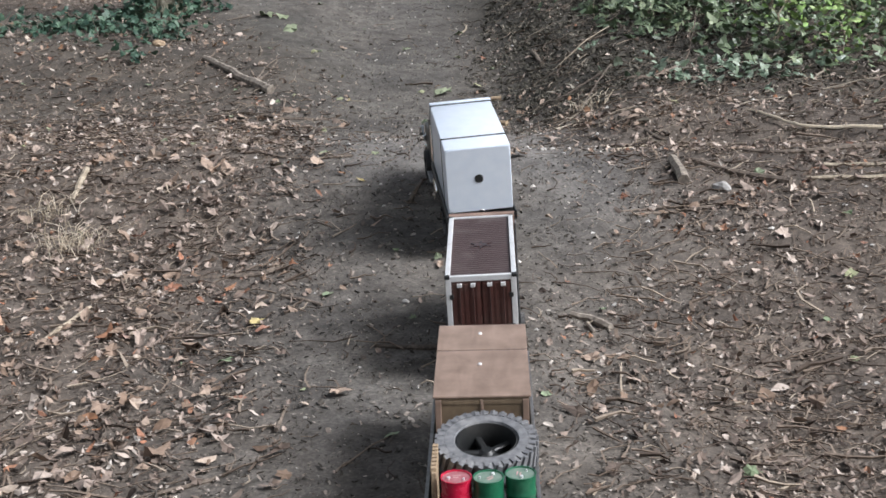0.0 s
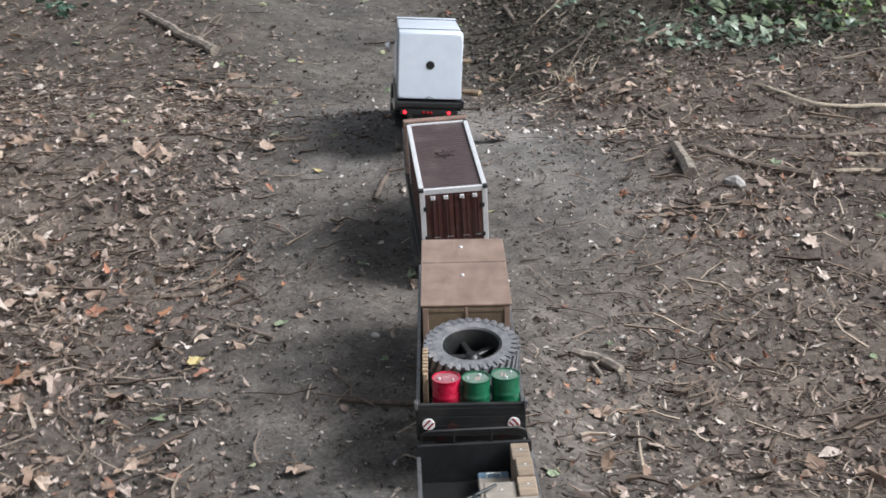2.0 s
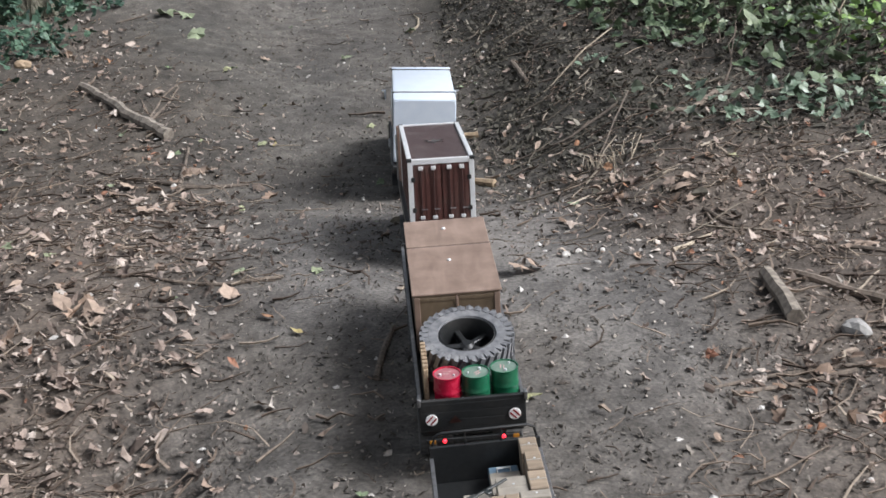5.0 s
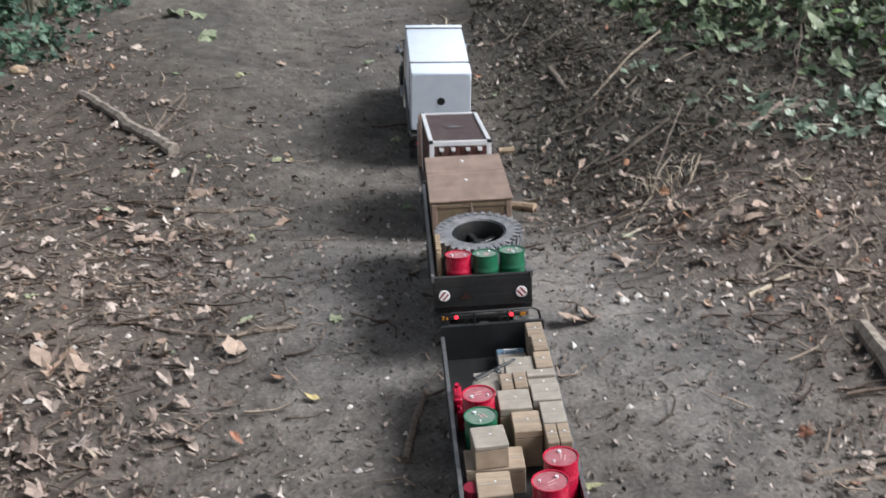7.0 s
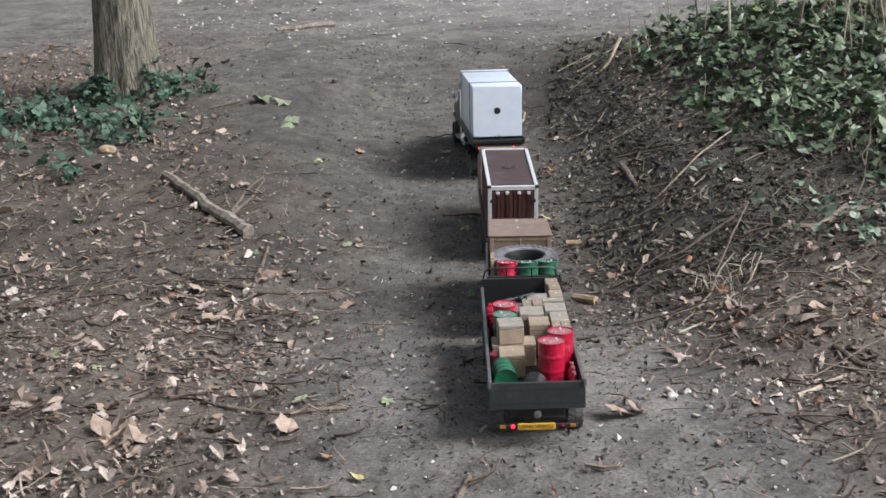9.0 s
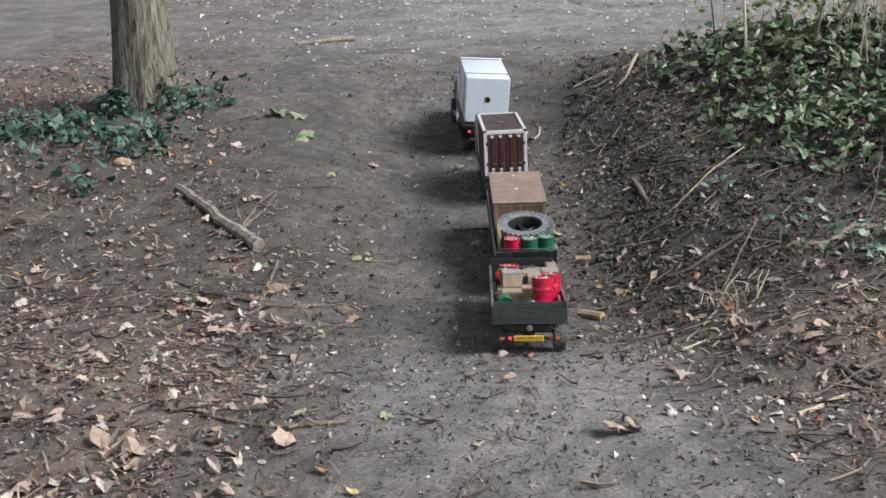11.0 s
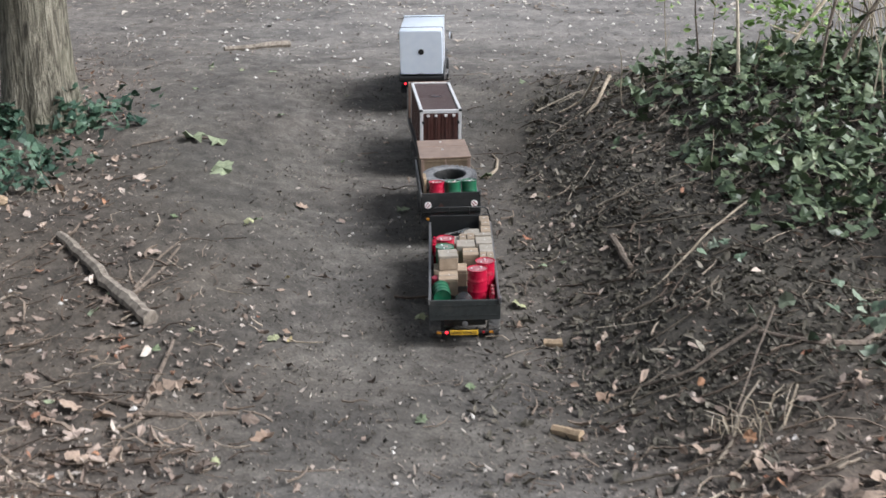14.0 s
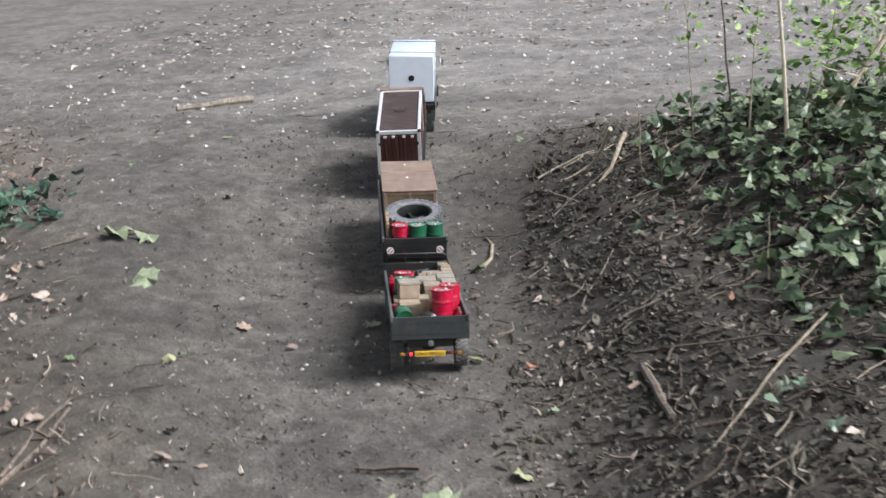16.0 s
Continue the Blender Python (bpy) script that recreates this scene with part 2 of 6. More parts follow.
RED = surface("red_paint", (0.36, 0.007, 0.032), (0.47, 0.012, 0.046), 60, 0.26, 0, 0.04, (0.3, 0.08, 0.09), 30, 0.45)
DARK_RED = surface("dark_red_paint", (0.17, 0.01, 0.025), (0.24, 0.016, 0.035), 60, 0.3, 0, 0.04, (0.2, 0.08, 0.09), 30, 0.4)
RED_TOP = surface("dusty_red_lid", (0.26, 0.07, 0.085), (0.36, 0.13, 0.145), 60, 0.16, 0, 0.03, (0.42, 0.3, 0.3), 35, 0.4)
SCUFFED = surface("scuffed_sticker", (0.4, 0.2, 0.2), (0.55, 0.34, 0.34), 90, 0.6)
GREEN = surface("green_paint", (0.008, 0.085, 0.042), (0.014, 0.13, 0.064), 60, 0.32, 0, 0.05, (0.1, 0.13, 0.1), 30, 0.4)
GREEN_TOP = surface("dusty_green_lid", (0.1, 0.165, 0.125), (0.17, 0.235, 0.19), 60, 0.18, 0, 0.03, (0.2, 0.24, 0.2), 35, 0.4)
CRATE = wood_material("cardboard_brown", (0.27, 0.208, 0.148), (0.45, 0.358, 0.265), 22, (1, 6, 1), 0.6, 0.25)
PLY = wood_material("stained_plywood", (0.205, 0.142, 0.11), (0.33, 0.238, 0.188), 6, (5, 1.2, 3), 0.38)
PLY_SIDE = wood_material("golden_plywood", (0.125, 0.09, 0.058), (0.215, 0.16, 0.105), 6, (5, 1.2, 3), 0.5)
PLANK = wood_material("red_brown_plank", (0.17, 0.105, 0.08), (0.29, 0.2, 0.16), 14, (1.5, 8, 8), 0.65)
YELLOW_PLATE = surface("yellow_plate", (0.62, 0.36, 0.02), (0.75, 0.46, 0.04), 60, 0.4, 0, 0.02, (0.4, 0.28, 0.08), 30, 0.5)
AMBER = surface("amber_lens", (0.3, 0.12, 0.015), (0.4, 0.17, 0.02), 40, 0.2)
BLUE = surface("blue_grey_plastic", (0.1, 0.17, 0.24), (0.2, 0.3, 0.38), 30, 0.3)
GLASS = surface("dark_glass", (0.012, 0.014, 0.016), (0.02, 0.022, 0.025), 30, 0.06)
GREY_PANEL = surface("weathered_grey_lid", (0.24, 0.215, 0.18), (0.36, 0.325, 0.275), 40, 0.34, 0, 0.06, (0.42, 0.36, 0.28), 20, 0.6)
TAIL_LIT = glowing("lit_tail_lamp", (1.0, 0.02, 0.035), 2.4)
TAIL_OFF = surface("red_lens", (0.2, 0.008, 0.012), (0.28, 0.012, 0.018), 40, 0.15)

# ---- ground ----
# The worn track: y, x and z of its middle line.
TRACK = [
    (-6, 0.95, 0.05), (-3, 0.82, 0.065), (-2, 0.75, 0.07), (-1.5, 0.72, 0.055), (-1, 0.68, 0.036), (-0.5, 0.64, 0.032), (0, 0.58, 0.04),
    (0.5, 0.51, 0.07), (1, 0.45, 0.086), (1.25, 0.42, 0.07), (1.5, 0.4, 0.023), (1.75, 0.38, -0.026), (2, 0.36, -0.062), (2.5, 0.29, -0.106),
    (3, 0.21, -0.096), (3.5, 0.14, -0.051), (4, 0.05, -0.069), (4.5, -0.05, -0.071), (5, -0.14, -0.05), (5.5, -0.22, 0.003), (6, -0.27, 0.041),
    (6.5, -0.3, 0.035), (7.5, -0.33, 0.03), (12, -0.4, 0.02), (40, -0.4, 0.0),
]
TY, TX, TZ = (np.array(c) for c in zip(*TRACK))


def smooth(a, b, v):
    s = np.clip((v - a) / (b - a), 0, 1)
    return s * s * (3 - 2 * s)


def track(y):
    """Middle of the track at y: x and z, softened between the knots."""
    xs = zs = 0.0
    for off, w in ((-0.12, 0.25), (0.0, 0.5), (0.12, 0.25)):
        xs, zs = xs + w * np.interp(y + off, TY, TX), zs + w * np.interp(y + off, TY, TZ)
    return xs, zs


def relief(x, y):
    """Height of the ground without its small bumps."""
    x, y = np.asarray(x, float), np.asarray(y, float)
    xt, zt = track(y)
    d = x - xt
    far = smooth(2.5, 7.0, np.abs(d))
    left = np.interp(y, [1.4, 2.2, 3.2, 5.0, 6.2, 7.2], [0, 0.05, 0.12, 0.12, 0.03, 0.0])
    # the bank beside the sunken track: a steep foot, then a higher shoulder
    foot = np.interp(y, [1.25, 1.6, 2.0, 2.6, 3.2, 3.5, 3.9, 4.4, 5.1, 5.8, 6.4, 6.9], [0, 0.09, 0.175, 0.21, 0.18, 0.15, 0.17, 0.205, 0.19, 0.09, 0.03, 0])
    shoulder = np.interp(y, [2.8, 3.4, 3.9, 4.4, 4.8, 5.4, 6.2], [0, 0.04, 0.1, 0.18, 0.2, 0.12, 0])
    bank = foot * smooth(0.22, 0.85, d) + shoulder * smooth(0.75, 1.4, d)
    bank = bank * (1 - 0.5 * smooth(2.6, 5.0, d))
    side = -0.045 * smooth(0.25, 0.8, np.abs(d)) * smooth(0.8, -0.2, y)
    dip = -np.interp(y, [-1.8, -0.9, -0.4, 0.2, 1.0, 1.25, 1.5], [0, 0.05, 0.045, 0, 0, 0.03, 0]) * smooth(0.1, 0.3, d)
    return zt * (1 - far) + bank + left * smooth(-0.3, -1.0, d) * (1 - far) + (side + dip) * (1 - far)


def wobble(x, y):
    a = np.sin(2.1 * x + 1.3 * np.sin(1.7 * y)) * np.sin(1.9 * y + 0.7) * 0.6
    b = np.sin(7.3 * x + 2 * np.sin(3.1 * y) + 1) * np.sin(6.1 * y + 1.5 * np.sin(4.3 * x)) * 0.3
    c = np.sin(19 * x + 2 * np.sin(11 * y)) * np.sin(17 * y + 2 * np.sin(13 * x) + 2) * 0.14
    return a + b + c


def ground(x, y):
    x, y = np.asarray(x, float), np.asarray(y, float)
    d = np.abs(x - track(y)[0])
    return relief(x, y) + wobble(x, y) * (0.004 + 0.02 * smooth(0.12, 0.7, d))


def gz(x, y):
    return float(ground(x, y))


def litter_amount(x, y):
    """How much leaf litter lies there: little on the track and on the crossing path, much beside it."""
    d = x - track(y)[0]
    wide = np.interp(y, [-3, -1.5, -0.6, 0.2, 1.0, 2, 3, 4, 5, 6.5], [0.3, 0.4, 0.46, 0.42, 0.42, 0.48, 0.55, 0.95, 1.2, 1.4])
    right = np.interp(y, [-3, -1, -0.5, 0.1, 0.5, 1.05, 1.45, 2.0, 3, 5, 6.2, 7.2], [0.1, 0.12, 0.2, 0.42, 0.46, 0.42, 0.22, 0.12, 0.1, 0.22, 0.5, 2.0])
    both = smooth(-0.15, 0.7, np.where(d < 0, -d - wide, d - right))
    return both * (1 - 0.75 * smooth(5.6, 6.8, y)) + np.interp(y, [-1, 1.5, 2.5], [0.1, 0.1, 0.07])


def trodden(x, y):
    """Pale dry soil on the hump of the track and on the bare patch beside it."""
    d = x - track(y)[0]
    hump = 0.5 * smooth(0.3, 0.9, y) * (1 - smooth(1.5, 1.9, y)) * (1 - smooth(0.3, 0.55, np.abs(d)))
    patch = 0.45 * np.exp(-(((d - 0.42) / 0.22) ** 2) - (((y - 0.75) / 0.5) ** 2))
    return np.maximum(hump, patch)


def moss_and_shade(x, y):
    """The damp mossy humus of the bank beside the track, the moist hollow at its foot, and tree shade painted into the
    soil on the left.
    """
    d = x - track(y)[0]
    # The 0.3 term paints the dimmer light under the tree into the soil.
    damp_dark = 0.2 * smooth(1.5, 2.2, y) * (1 - smooth(4.6, 5.4, y)) + 0.3 * smooth(0.3, 0.9, -d) * smooth(1.4, 2.4, y) * (1 - smooth(4.2, 5.4, y))
    return damp_dark * (d < 0.3) * (1 - smooth(-0.02, 0.3, d)) + 0.85 * smooth(-0.02, 0.55, d) * (1 - smooth(1.6, 2.4, d)) * smooth(1.5, 2.4, y) * (1 - smooth(5.4, 6.4, y))


# ---- mesh helpers ----


def mesh_object(name, verts, faces, material, smooth_faces=False):
    me = bpy.data.meshes.new(name)
    me.from_pydata(verts, [], faces)
    me.materials.append(material)
    if smooth_faces:
        me.polygons.foreach_set("use_smooth", [True] * len(me.polygons))
    me.update()
    return new(name, me)


def part(name, bm, material, parent=None, label="", soft=False):
    """Links a bmesh as one mesh object, under a thing or a part where one is given."""
    me = bpy.data.meshes.new(name)
    bmesh.ops.recalc_face_normals(bm, faces=bm.faces)
    for f in bm.faces:
        f.smooth = soft
    bm.to_mesh(me)
    bm.free()
    me.materials.append(material)
    ob = new(name, me)
    if soft:
        me.set_sharp_from_angle(angle=radians(38))
    if parent:
        ob.parent = parent
    return tagged(ob, label)


def empty(name, label, category, group="", kind=""):
    ob = new(name)
    ob.empty_display_size = 0.05
    return tagged(ob, label, category, group, kind)


def add_box(bm, x0, x1, y0, y1, z0, z1, bevel=0.0, segments=1, turn=None):
    got = bmesh.ops.create_cube(bm, size=1.0)
    vs = got["verts"]
    bmesh.ops.scale(bm, vec=(x1 - x0, y1 - y0, z1 - z0), verts=vs)
    bmesh.ops.translate(bm, vec=((x0 + x1) / 2, (y0 + y1) / 2, (z0 + z1) / 2), verts=vs)
    if turn is not None:
        bmesh.ops.transform(bm, matrix=turn, verts=vs)
    if bevel:
        es = list({e for v in vs for e in v.link_edges})
        bmesh.ops.bevel(bm, geom=es, offset=bevel, segments=segments, affect="EDGES", profile=0.5)
    return bm


def box(*a, **k):
    return add_box(bmesh.new(), *a, **k)


def add_lathe(bm, profile, n=28, axis="z", at=(0, 0, 0)):
    """A turned body from (radius, height) pairs."""
    rings = []
    for r, h in profile:
        ring = []
        for i in range(n):
            a = 2 * math.pi * i / n
            p = (r * math.cos(a), r * math.sin(a), h)
            if axis == "x":
                p = (h, p[0], p[1])
            elif axis == "y":
                p = (p[0], h, p[1])
            ring.append(bm.verts.new((p[0] + at[0], p[1] + at[1], p[2] + at[2])))
        rings.append(ring)
    for a, b in zip(rings, rings[1:]):
        for i in range(n):
            bm.faces.new((a[i], a[(i + 1) % n], b[(i + 1) % n], b[i]))
    for ring in (rings[0], rings[-1]) if profile[0] != profile[-1] else ():
        if (ring[0].co - ring[n // 2].co).length > 1e-6:
            bm.faces.new(ring)
    return bm


def lathe(*a, **k):
    return add_lathe(bmesh.new(), *a, **k)


def add_tube(bm, points, radii, n=6):
    """A bent tapering stick through the points."""
    rings = []
    for i, p in enumerate(points):
        p = Vector(p)
        a, b = Vector(points[max(i - 1, 0)]), Vector(points[min(i + 1, len(points) - 1)])
        d = (b - a).normalized()
        u = d.cross(Vector((0.31, 0.2, 0.93))).normalized()
        v = d.cross(u)
        r = float(radii[i] if hasattr(radii, "__len__") else radii)
        rings.append([bm.verts.new(p + r * (u * math.cos(2 * math.pi * k / n) + v * math.sin(2 * math.pi * k / n))) for k in range(n)])
    for a, b in zip(rings, rings[1:]):
        for k in range(n):
            bm.faces.new((a[k], a[(k + 1) % n], b[(k + 1) % n], b[k]))
    bm.faces.new(rings[0])
    bm.faces.new(rings[-1])
    return bm


def tube(*a, **k):
    return add_tube(bmesh.new(), *a, **k)


# ---- ground sheet ----


def build_ground():
    def axis(lo, hi, step, reach):
        core = np.arange(lo, hi + step / 2, step)
        grow = step * 1.5 ** np.arange(1, 22)
        grow = np.cumsum(grow)
        grow = grow[grow < reach]
        return np.concatenate([(lo - grow)[::-1], core, hi + grow])

    xs, ys = axis(-3.6, 3.6, 0.035, 300), axis(-4.6, 11.0, 0.04, 300)
    X, Y = np.meshgrid(xs, ys)
    Z = ground(X, Y)
    rng = np.random.default_rng(3)
    d = np.abs(X - track(Y)[0])
    Z += rng.normal(0, 1, Z.shape) * (0.0012 + 0.004 * smooth(0.2, 0.6, d)) * (np.abs(X) < 4) * (Y < 11)
    nx, ny = len(xs), len(ys)
    idx = np.arange(nx * ny).reshape(ny, nx)
    faces = np.stack([idx[:-1, :-1], idx[:-1, 1:], idx[1:, 1:], idx[1:, :-1]], -1).reshape(-1, 4)
    ob = mesh_object("ground", np.stack([X, Y, Z], -1).reshape(-1, 3).tolist(), faces.tolist(), SOIL, True)
    at = ob.data.attributes.new("litter", "FLOAT", "POINT")
    at.data.foreach_set("value", np.clip(litter_amount(X, Y), 0, 1).ravel().astype(np.float32))
    # Pale dry soil; far off, its colour also holds the brighter light there.
    at = ob.data.attributes.new("dust_and_light", "FLOAT", "POINT")
    at.data.foreach_set("value", np.clip(smooth(5.6, 8.5, Y) * (0.35 + 0.55 * smooth(-2.2, -0.6, X)) + trodden(X, Y), 0, 1).ravel().astype(np.float32))
    # Moss of the bank, plus painted tree shade left of the track.
    at = ob.data.attributes.new("moss_dark", "FLOAT", "POINT")
    at.data.foreach_set("value", moss_and_shade(X, Y).ravel().astype(np.float32))
    tagged(ob, "trodden grey-brown woodland path with bare soil and humus banks", "ground", kind="structure")


# ---- scattered litter ----


def leaf_shape(kind):
    """Outline of a leaf in its own plane, about 1 long, from stalk to tip."""
    if kind == "oval":
        o = [(0, 0), (0.2, 0.16), (0.3, 0.42), (0.22, 0.72), (0, 1), (-0.22, 0.72), (-0.3, 0.42), (-0.2, 0.16)]
    elif kind == "lobed":
        o = [(0, 0), (0.14, 0.12), (0.4, 0.14), (0.33, 0.34), (0.5, 0.5), (0.3, 0.62), (0.24, 0.84), (0, 1), (-0.22, 0.8), (-0.3, 0.6), (-0.48, 0.54), (-0.32, 0.34), (-0.38, 0.12), (-0.14, 0.1)]
    elif kind == "ivy":
        o = [(0, 0.08), (0.26, -0.04), (0.48, 0.16), (0.34, 0.42), (0.3, 0.62), (0, 1), (-0.3, 0.62), (-0.34, 0.42), (-0.48, 0.16), (-0.26, -0.04)]
    else:
        o = [(-0.2, 0), (0.12, 0.04), (0.3, 0.32), (0.24, 0.66), (0.05, 0.86), (-0.22, 0.6)]
    return np.array(o, float)


def scatter_leaves(name, material, places, sizes, rng, kinds=("oval",), tilt=0.35, curl=0.5, lift=0.004, stand=None, slim=(0.75, 1.05)):
    """One object of many leaves: each a little bowl or fold, turned and tilted at random."""
    verts, faces, base = [], [], 0
    shapes = [leaf_shape(k) for k in kinds]
    for (x, y, z), s in zip(places, sizes):
        o = shapes[rng.integers(len(shapes))]
        n = len(o)
        c, k = o.mean(0), float(np.clip(rng.normal(0, curl), -0.95, 0.95))
        p = np.zeros((n + 1, 3))
        p[:n, :2] = (o * (1 + rng.normal(0, 0.1, (n, 1))) - c) * (rng.uniform(*slim), 1)
        p[n, 2] = 0
        p[:n, 2] = k * (np.abs(p[:n, 0]) * 0.9 + (p[:n, 1] ** 2) * float(np.clip(rng.normal(0, 1.0), -1.2, 1.2))) * 0.7
        p[:n, 2] += rng.normal(0, 0.055, n)
        p *= s
        a, b, g = rng.normal(0, tilt), rng.normal(0, tilt), rng.uniform(0, 2 * math.pi)
        if stand:
            a += rng.uniform(*stand)
        ca, sa, cb, sb, cg, sg = math.cos(a), math.sin(a), math.cos(b), math.sin(b), math.cos(g), math.sin(g)
        rx = np.array([[1, 0, 0], [0, ca, -sa], [0, sa, ca]])
        ry = np.array([[cb, 0, sb], [0, 1, 0], [-sb, 0, cb]])
        rz = np.array([[cg, -sg, 0], [sg, cg, 0], [0, 0, 1]])
        p = p @ (rz @ ry @ rx).T
        low = p[:, 2].min() if not stand else 0
        p += (x, y, z - low * 0.7 + lift)
        verts.append(p)
        faces += [(base + i, base + (i + 1) % n, base + n) for i in range(n)]
        base += n + 1
    return mesh_object(name, np.concatenate(verts).tolist(), faces, material)


def sown(rng, count, x0, x1, y0, y1, weight):
    """Random places on the ground, denser where weight is greater."""
    out = []
    x0, x1 = max(x0, -3.6), min(x1, 3.4)
    while len(out) < count:
        x, y = rng.uniform(x0, x1, 4 * count), rng.uniform(y0, y1, 4 * count)
        keep = (rng.uniform(0, 1, len(x)) < weight(x, y)) & (np.abs(x - 0.45 + 0.1 * y) < 0.36 * (y + 4.4) + 0.25)
        x, y = x[keep], y[keep]
        out += list(zip(x, y, ground(x, y)))
    return out[:count]


def patches(x, y, scale=1.0, seed=0.0):
    """A slow uneven pattern from 0 to 1."""
    return 0.5 + 0.5 * np.sin(3.1 * scale * x + 2 * np.sin(2.3 * scale * y + seed) + seed) * np.sin(2.7 * scale * y + 1.7 * np.sin(1.9 * scale * x) + 2 * seed)


def build_litter():
    rng = np.random.default_rng(11)
    near = lambda y: np.clip(1.15 - 0.09 * (y + 2), 0.3, 1)  # noqa: E731
    side = lambda x, y: np.clip(1.25 * litter_amount(x, y) - 0.1, 0.02, 1) * (1 - 0.92 * moss_and_shade(x, y)) * (0.3 + 0.7 * patches(x, y, 1.3, 0.4)) * near(y) * (1 - 0.3 * smooth(2.7, 3.5, y) * (x < track(y)[0]))  # noqa: E731
    pl = sown(rng, 17500, -3.2, 3.0, -2.2, 7.5, side)
    ob = scatter_leaves("leaf_litter", LITTER, pl, rng.gamma(4, 0.0046, len(pl)).clip(0.008, 0.055), rng, ("oval", "scrap", "lobed", "oval"), 0.5, 1.5, 0.005, slim=(0.45, 1.0))
    tagged(ob, "dry brown fallen leaves scattered thickly beside the path", "fallen leaves", kind="stuff")
    pl = sown(rng, 70000, -3.4, 3.2, -2.2, 8.0, lambda x, y: np.clip(litter_amount(x, y) * 1.2 + 0.1, 0, 1) * (1 - 0.95 * moss_and_shade(x, y)) * (0.4 + 0.6 * patches(x, y, 2.1, 1.4)) * near(y))
    ob = scatter_leaves("leaf_fragments", CRUMB, pl, rng.gamma(3.5, 0.0034, len(pl)).clip(0.004, 0.03), rng, ("scrap",), 0.4, 0.5, 0.002, slim=(0.3, 0.95))
    tagged(ob, "crumbled leaf and bark fragments on the soil", "leaf fragments", kind="stuff")
    pl = sown(rng, 40000, -2.2, 2.0, -2.0, 6.5, lambda x, y: (1 - smooth(0.5, 1.0, np.abs(x - track(y)[0] - 0.05))) * (0.25 + 0.75 * patches(x, y, 5.1, 2.6)) * near(y))
    ob = scatter_leaves("soil_crumbs", SOIL_CRUMB, pl, rng.gamma(3, 0.0026, len(pl)).clip(0.003, 0.024), rng, ("scrap",), 0.5, 0.9, 0.002, slim=(0.3, 0.95))
    tagged(ob, "small crumbs of soil, bark and leaf trodden into the path", "soil crumbs", kind="stuff")
    pl = sown(rng, 1350, -3.0, 2.8, -2.0, 7.0, lambda x, y: side(x, y) * (patches(x, y, 0.9, 2.2) > 0.45))
    ob = scatter_leaves("pale_leaves", PALE, pl, rng.gamma(6, 0.0056, len(pl)).clip(0.018, 0.07), rng, ("lobed", "oval", "scrap"), 0.4, 1.5, 0.006)
    tagged(ob, "tan and orange curled leaves on the forest floor", "fallen leaves", kind="stuff")
    pl = sown(rng, 1150, -3.2, 3.0, -2.2, 4.5, lambda x, y: side(x, y) ** 1.3 * (0.25 + 0.75 * (x < track(y)[0])))
    ob = scatter_leaves("crumpled_leaves", LITTER, pl, rng.gamma(8, 0.0046, len(pl)).clip(0.02, 0.065), rng, ("lobed", "oval"), 0.35, 1.6, 0.008, slim=(0.5, 0.9))
    tagged(ob, "larger crumpled brown leaves lying on the litter", "fallen leaves", kind="stuff")
    pl = sown(rng, 110, -2.8, 2.4, -1.8, 6.5, lambda x, y: 0.3 + 0 * x)
    ob = scatter_leaves("green_fallen_leaves", GREEN_FALLEN, pl, rng.uniform(0.02, 0.055, len(pl)), rng, ("oval", "lobed"), 0.25, 0.6, 0.005)
    tagged(ob, "fallen leaves still partly green on the soil", "fallen leaves", kind="stuff")
    pl = sown(rng, 3200, -3.6, 3.4, 6.2, 12.5, lambda x, y: 0.15 + 0.85 * (patches(x, y, 1.0, 3.0) > 0.35) * smooth(8.4, 9.6, y))
    ob = scatter_leaves("far_leaves", BLEACHED, pl, rng.gamma(4, 0.008, len(pl)).clip(0.012, 0.08), rng, ("oval", "scrap"), 0.14, 0.3, 0.003)
    tagged(ob, "pale leaves and chips strewn over the crossing path", "fallen leaves", kind="stuff")

    pl = sown(rng, 23000, 0.3, 2.6, 1.4, 6.2, lambda x, y: (moss_and_shade(x, y) ** 1.8 + 0.03) * (0.3 + 0.7 * patches(x, y, 2.0, 0.2)))
    ob = scatter_leaves("dark_leaf_mulch", MULCH, pl, rng.gamma(4, 0.0054, len(pl)).clip(0.008, 0.055), rng, ("oval", "scrap"), 0.45, 0.8, slim=(0.35, 0.9))
    tagged(ob, "dark damp leaf mulch on the mossy bank", "fallen leaves", kind="stuff")

    # twigs, straight and crooked
    bm_v, bm_f, base = [], [], 0
    pl = sown(rng, 8200, -3.2, 3.0, -2.0, 7.0, lambda x, y: np.clip(litter_amount(x, y), 0.04, 1) * (1 - 0.75 * moss_and_shade(x, y)) * (1 - 0.7 * smooth(2.9, 3.7, y) * (x < track(y)[0])) * (0.45 + 0.55 * patches(x, y, 1.6, 0.9)) * near(y))
    for x, y, z in pl:
        ln, r, a = rng.gamma(2.4, 0.025) + 0.015, rng.gamma(3.5, 0.00055) + 0.0006, rng.normal(0.9, 0.9) if x > 0.6 else rng.uniform(0, 3.14)
        n = 4
        d, side_v = np.array([math.cos(a), math.sin(a)]), np.array([-math.sin(a), math.cos(a)])
        bend = rng.normal(0, 0.14)
        for i in range(n):
            s = i / (n - 1)
            px = np.array([x, y]) + d * ln * (s - 0.5) + side_v * ln * bend * math.sin(3.1 * s)
            zz = gz(*px) + r + 0.004 + abs(rng.normal(0, 0.006))
            rr = r * (1.1 - 0.6 * s)
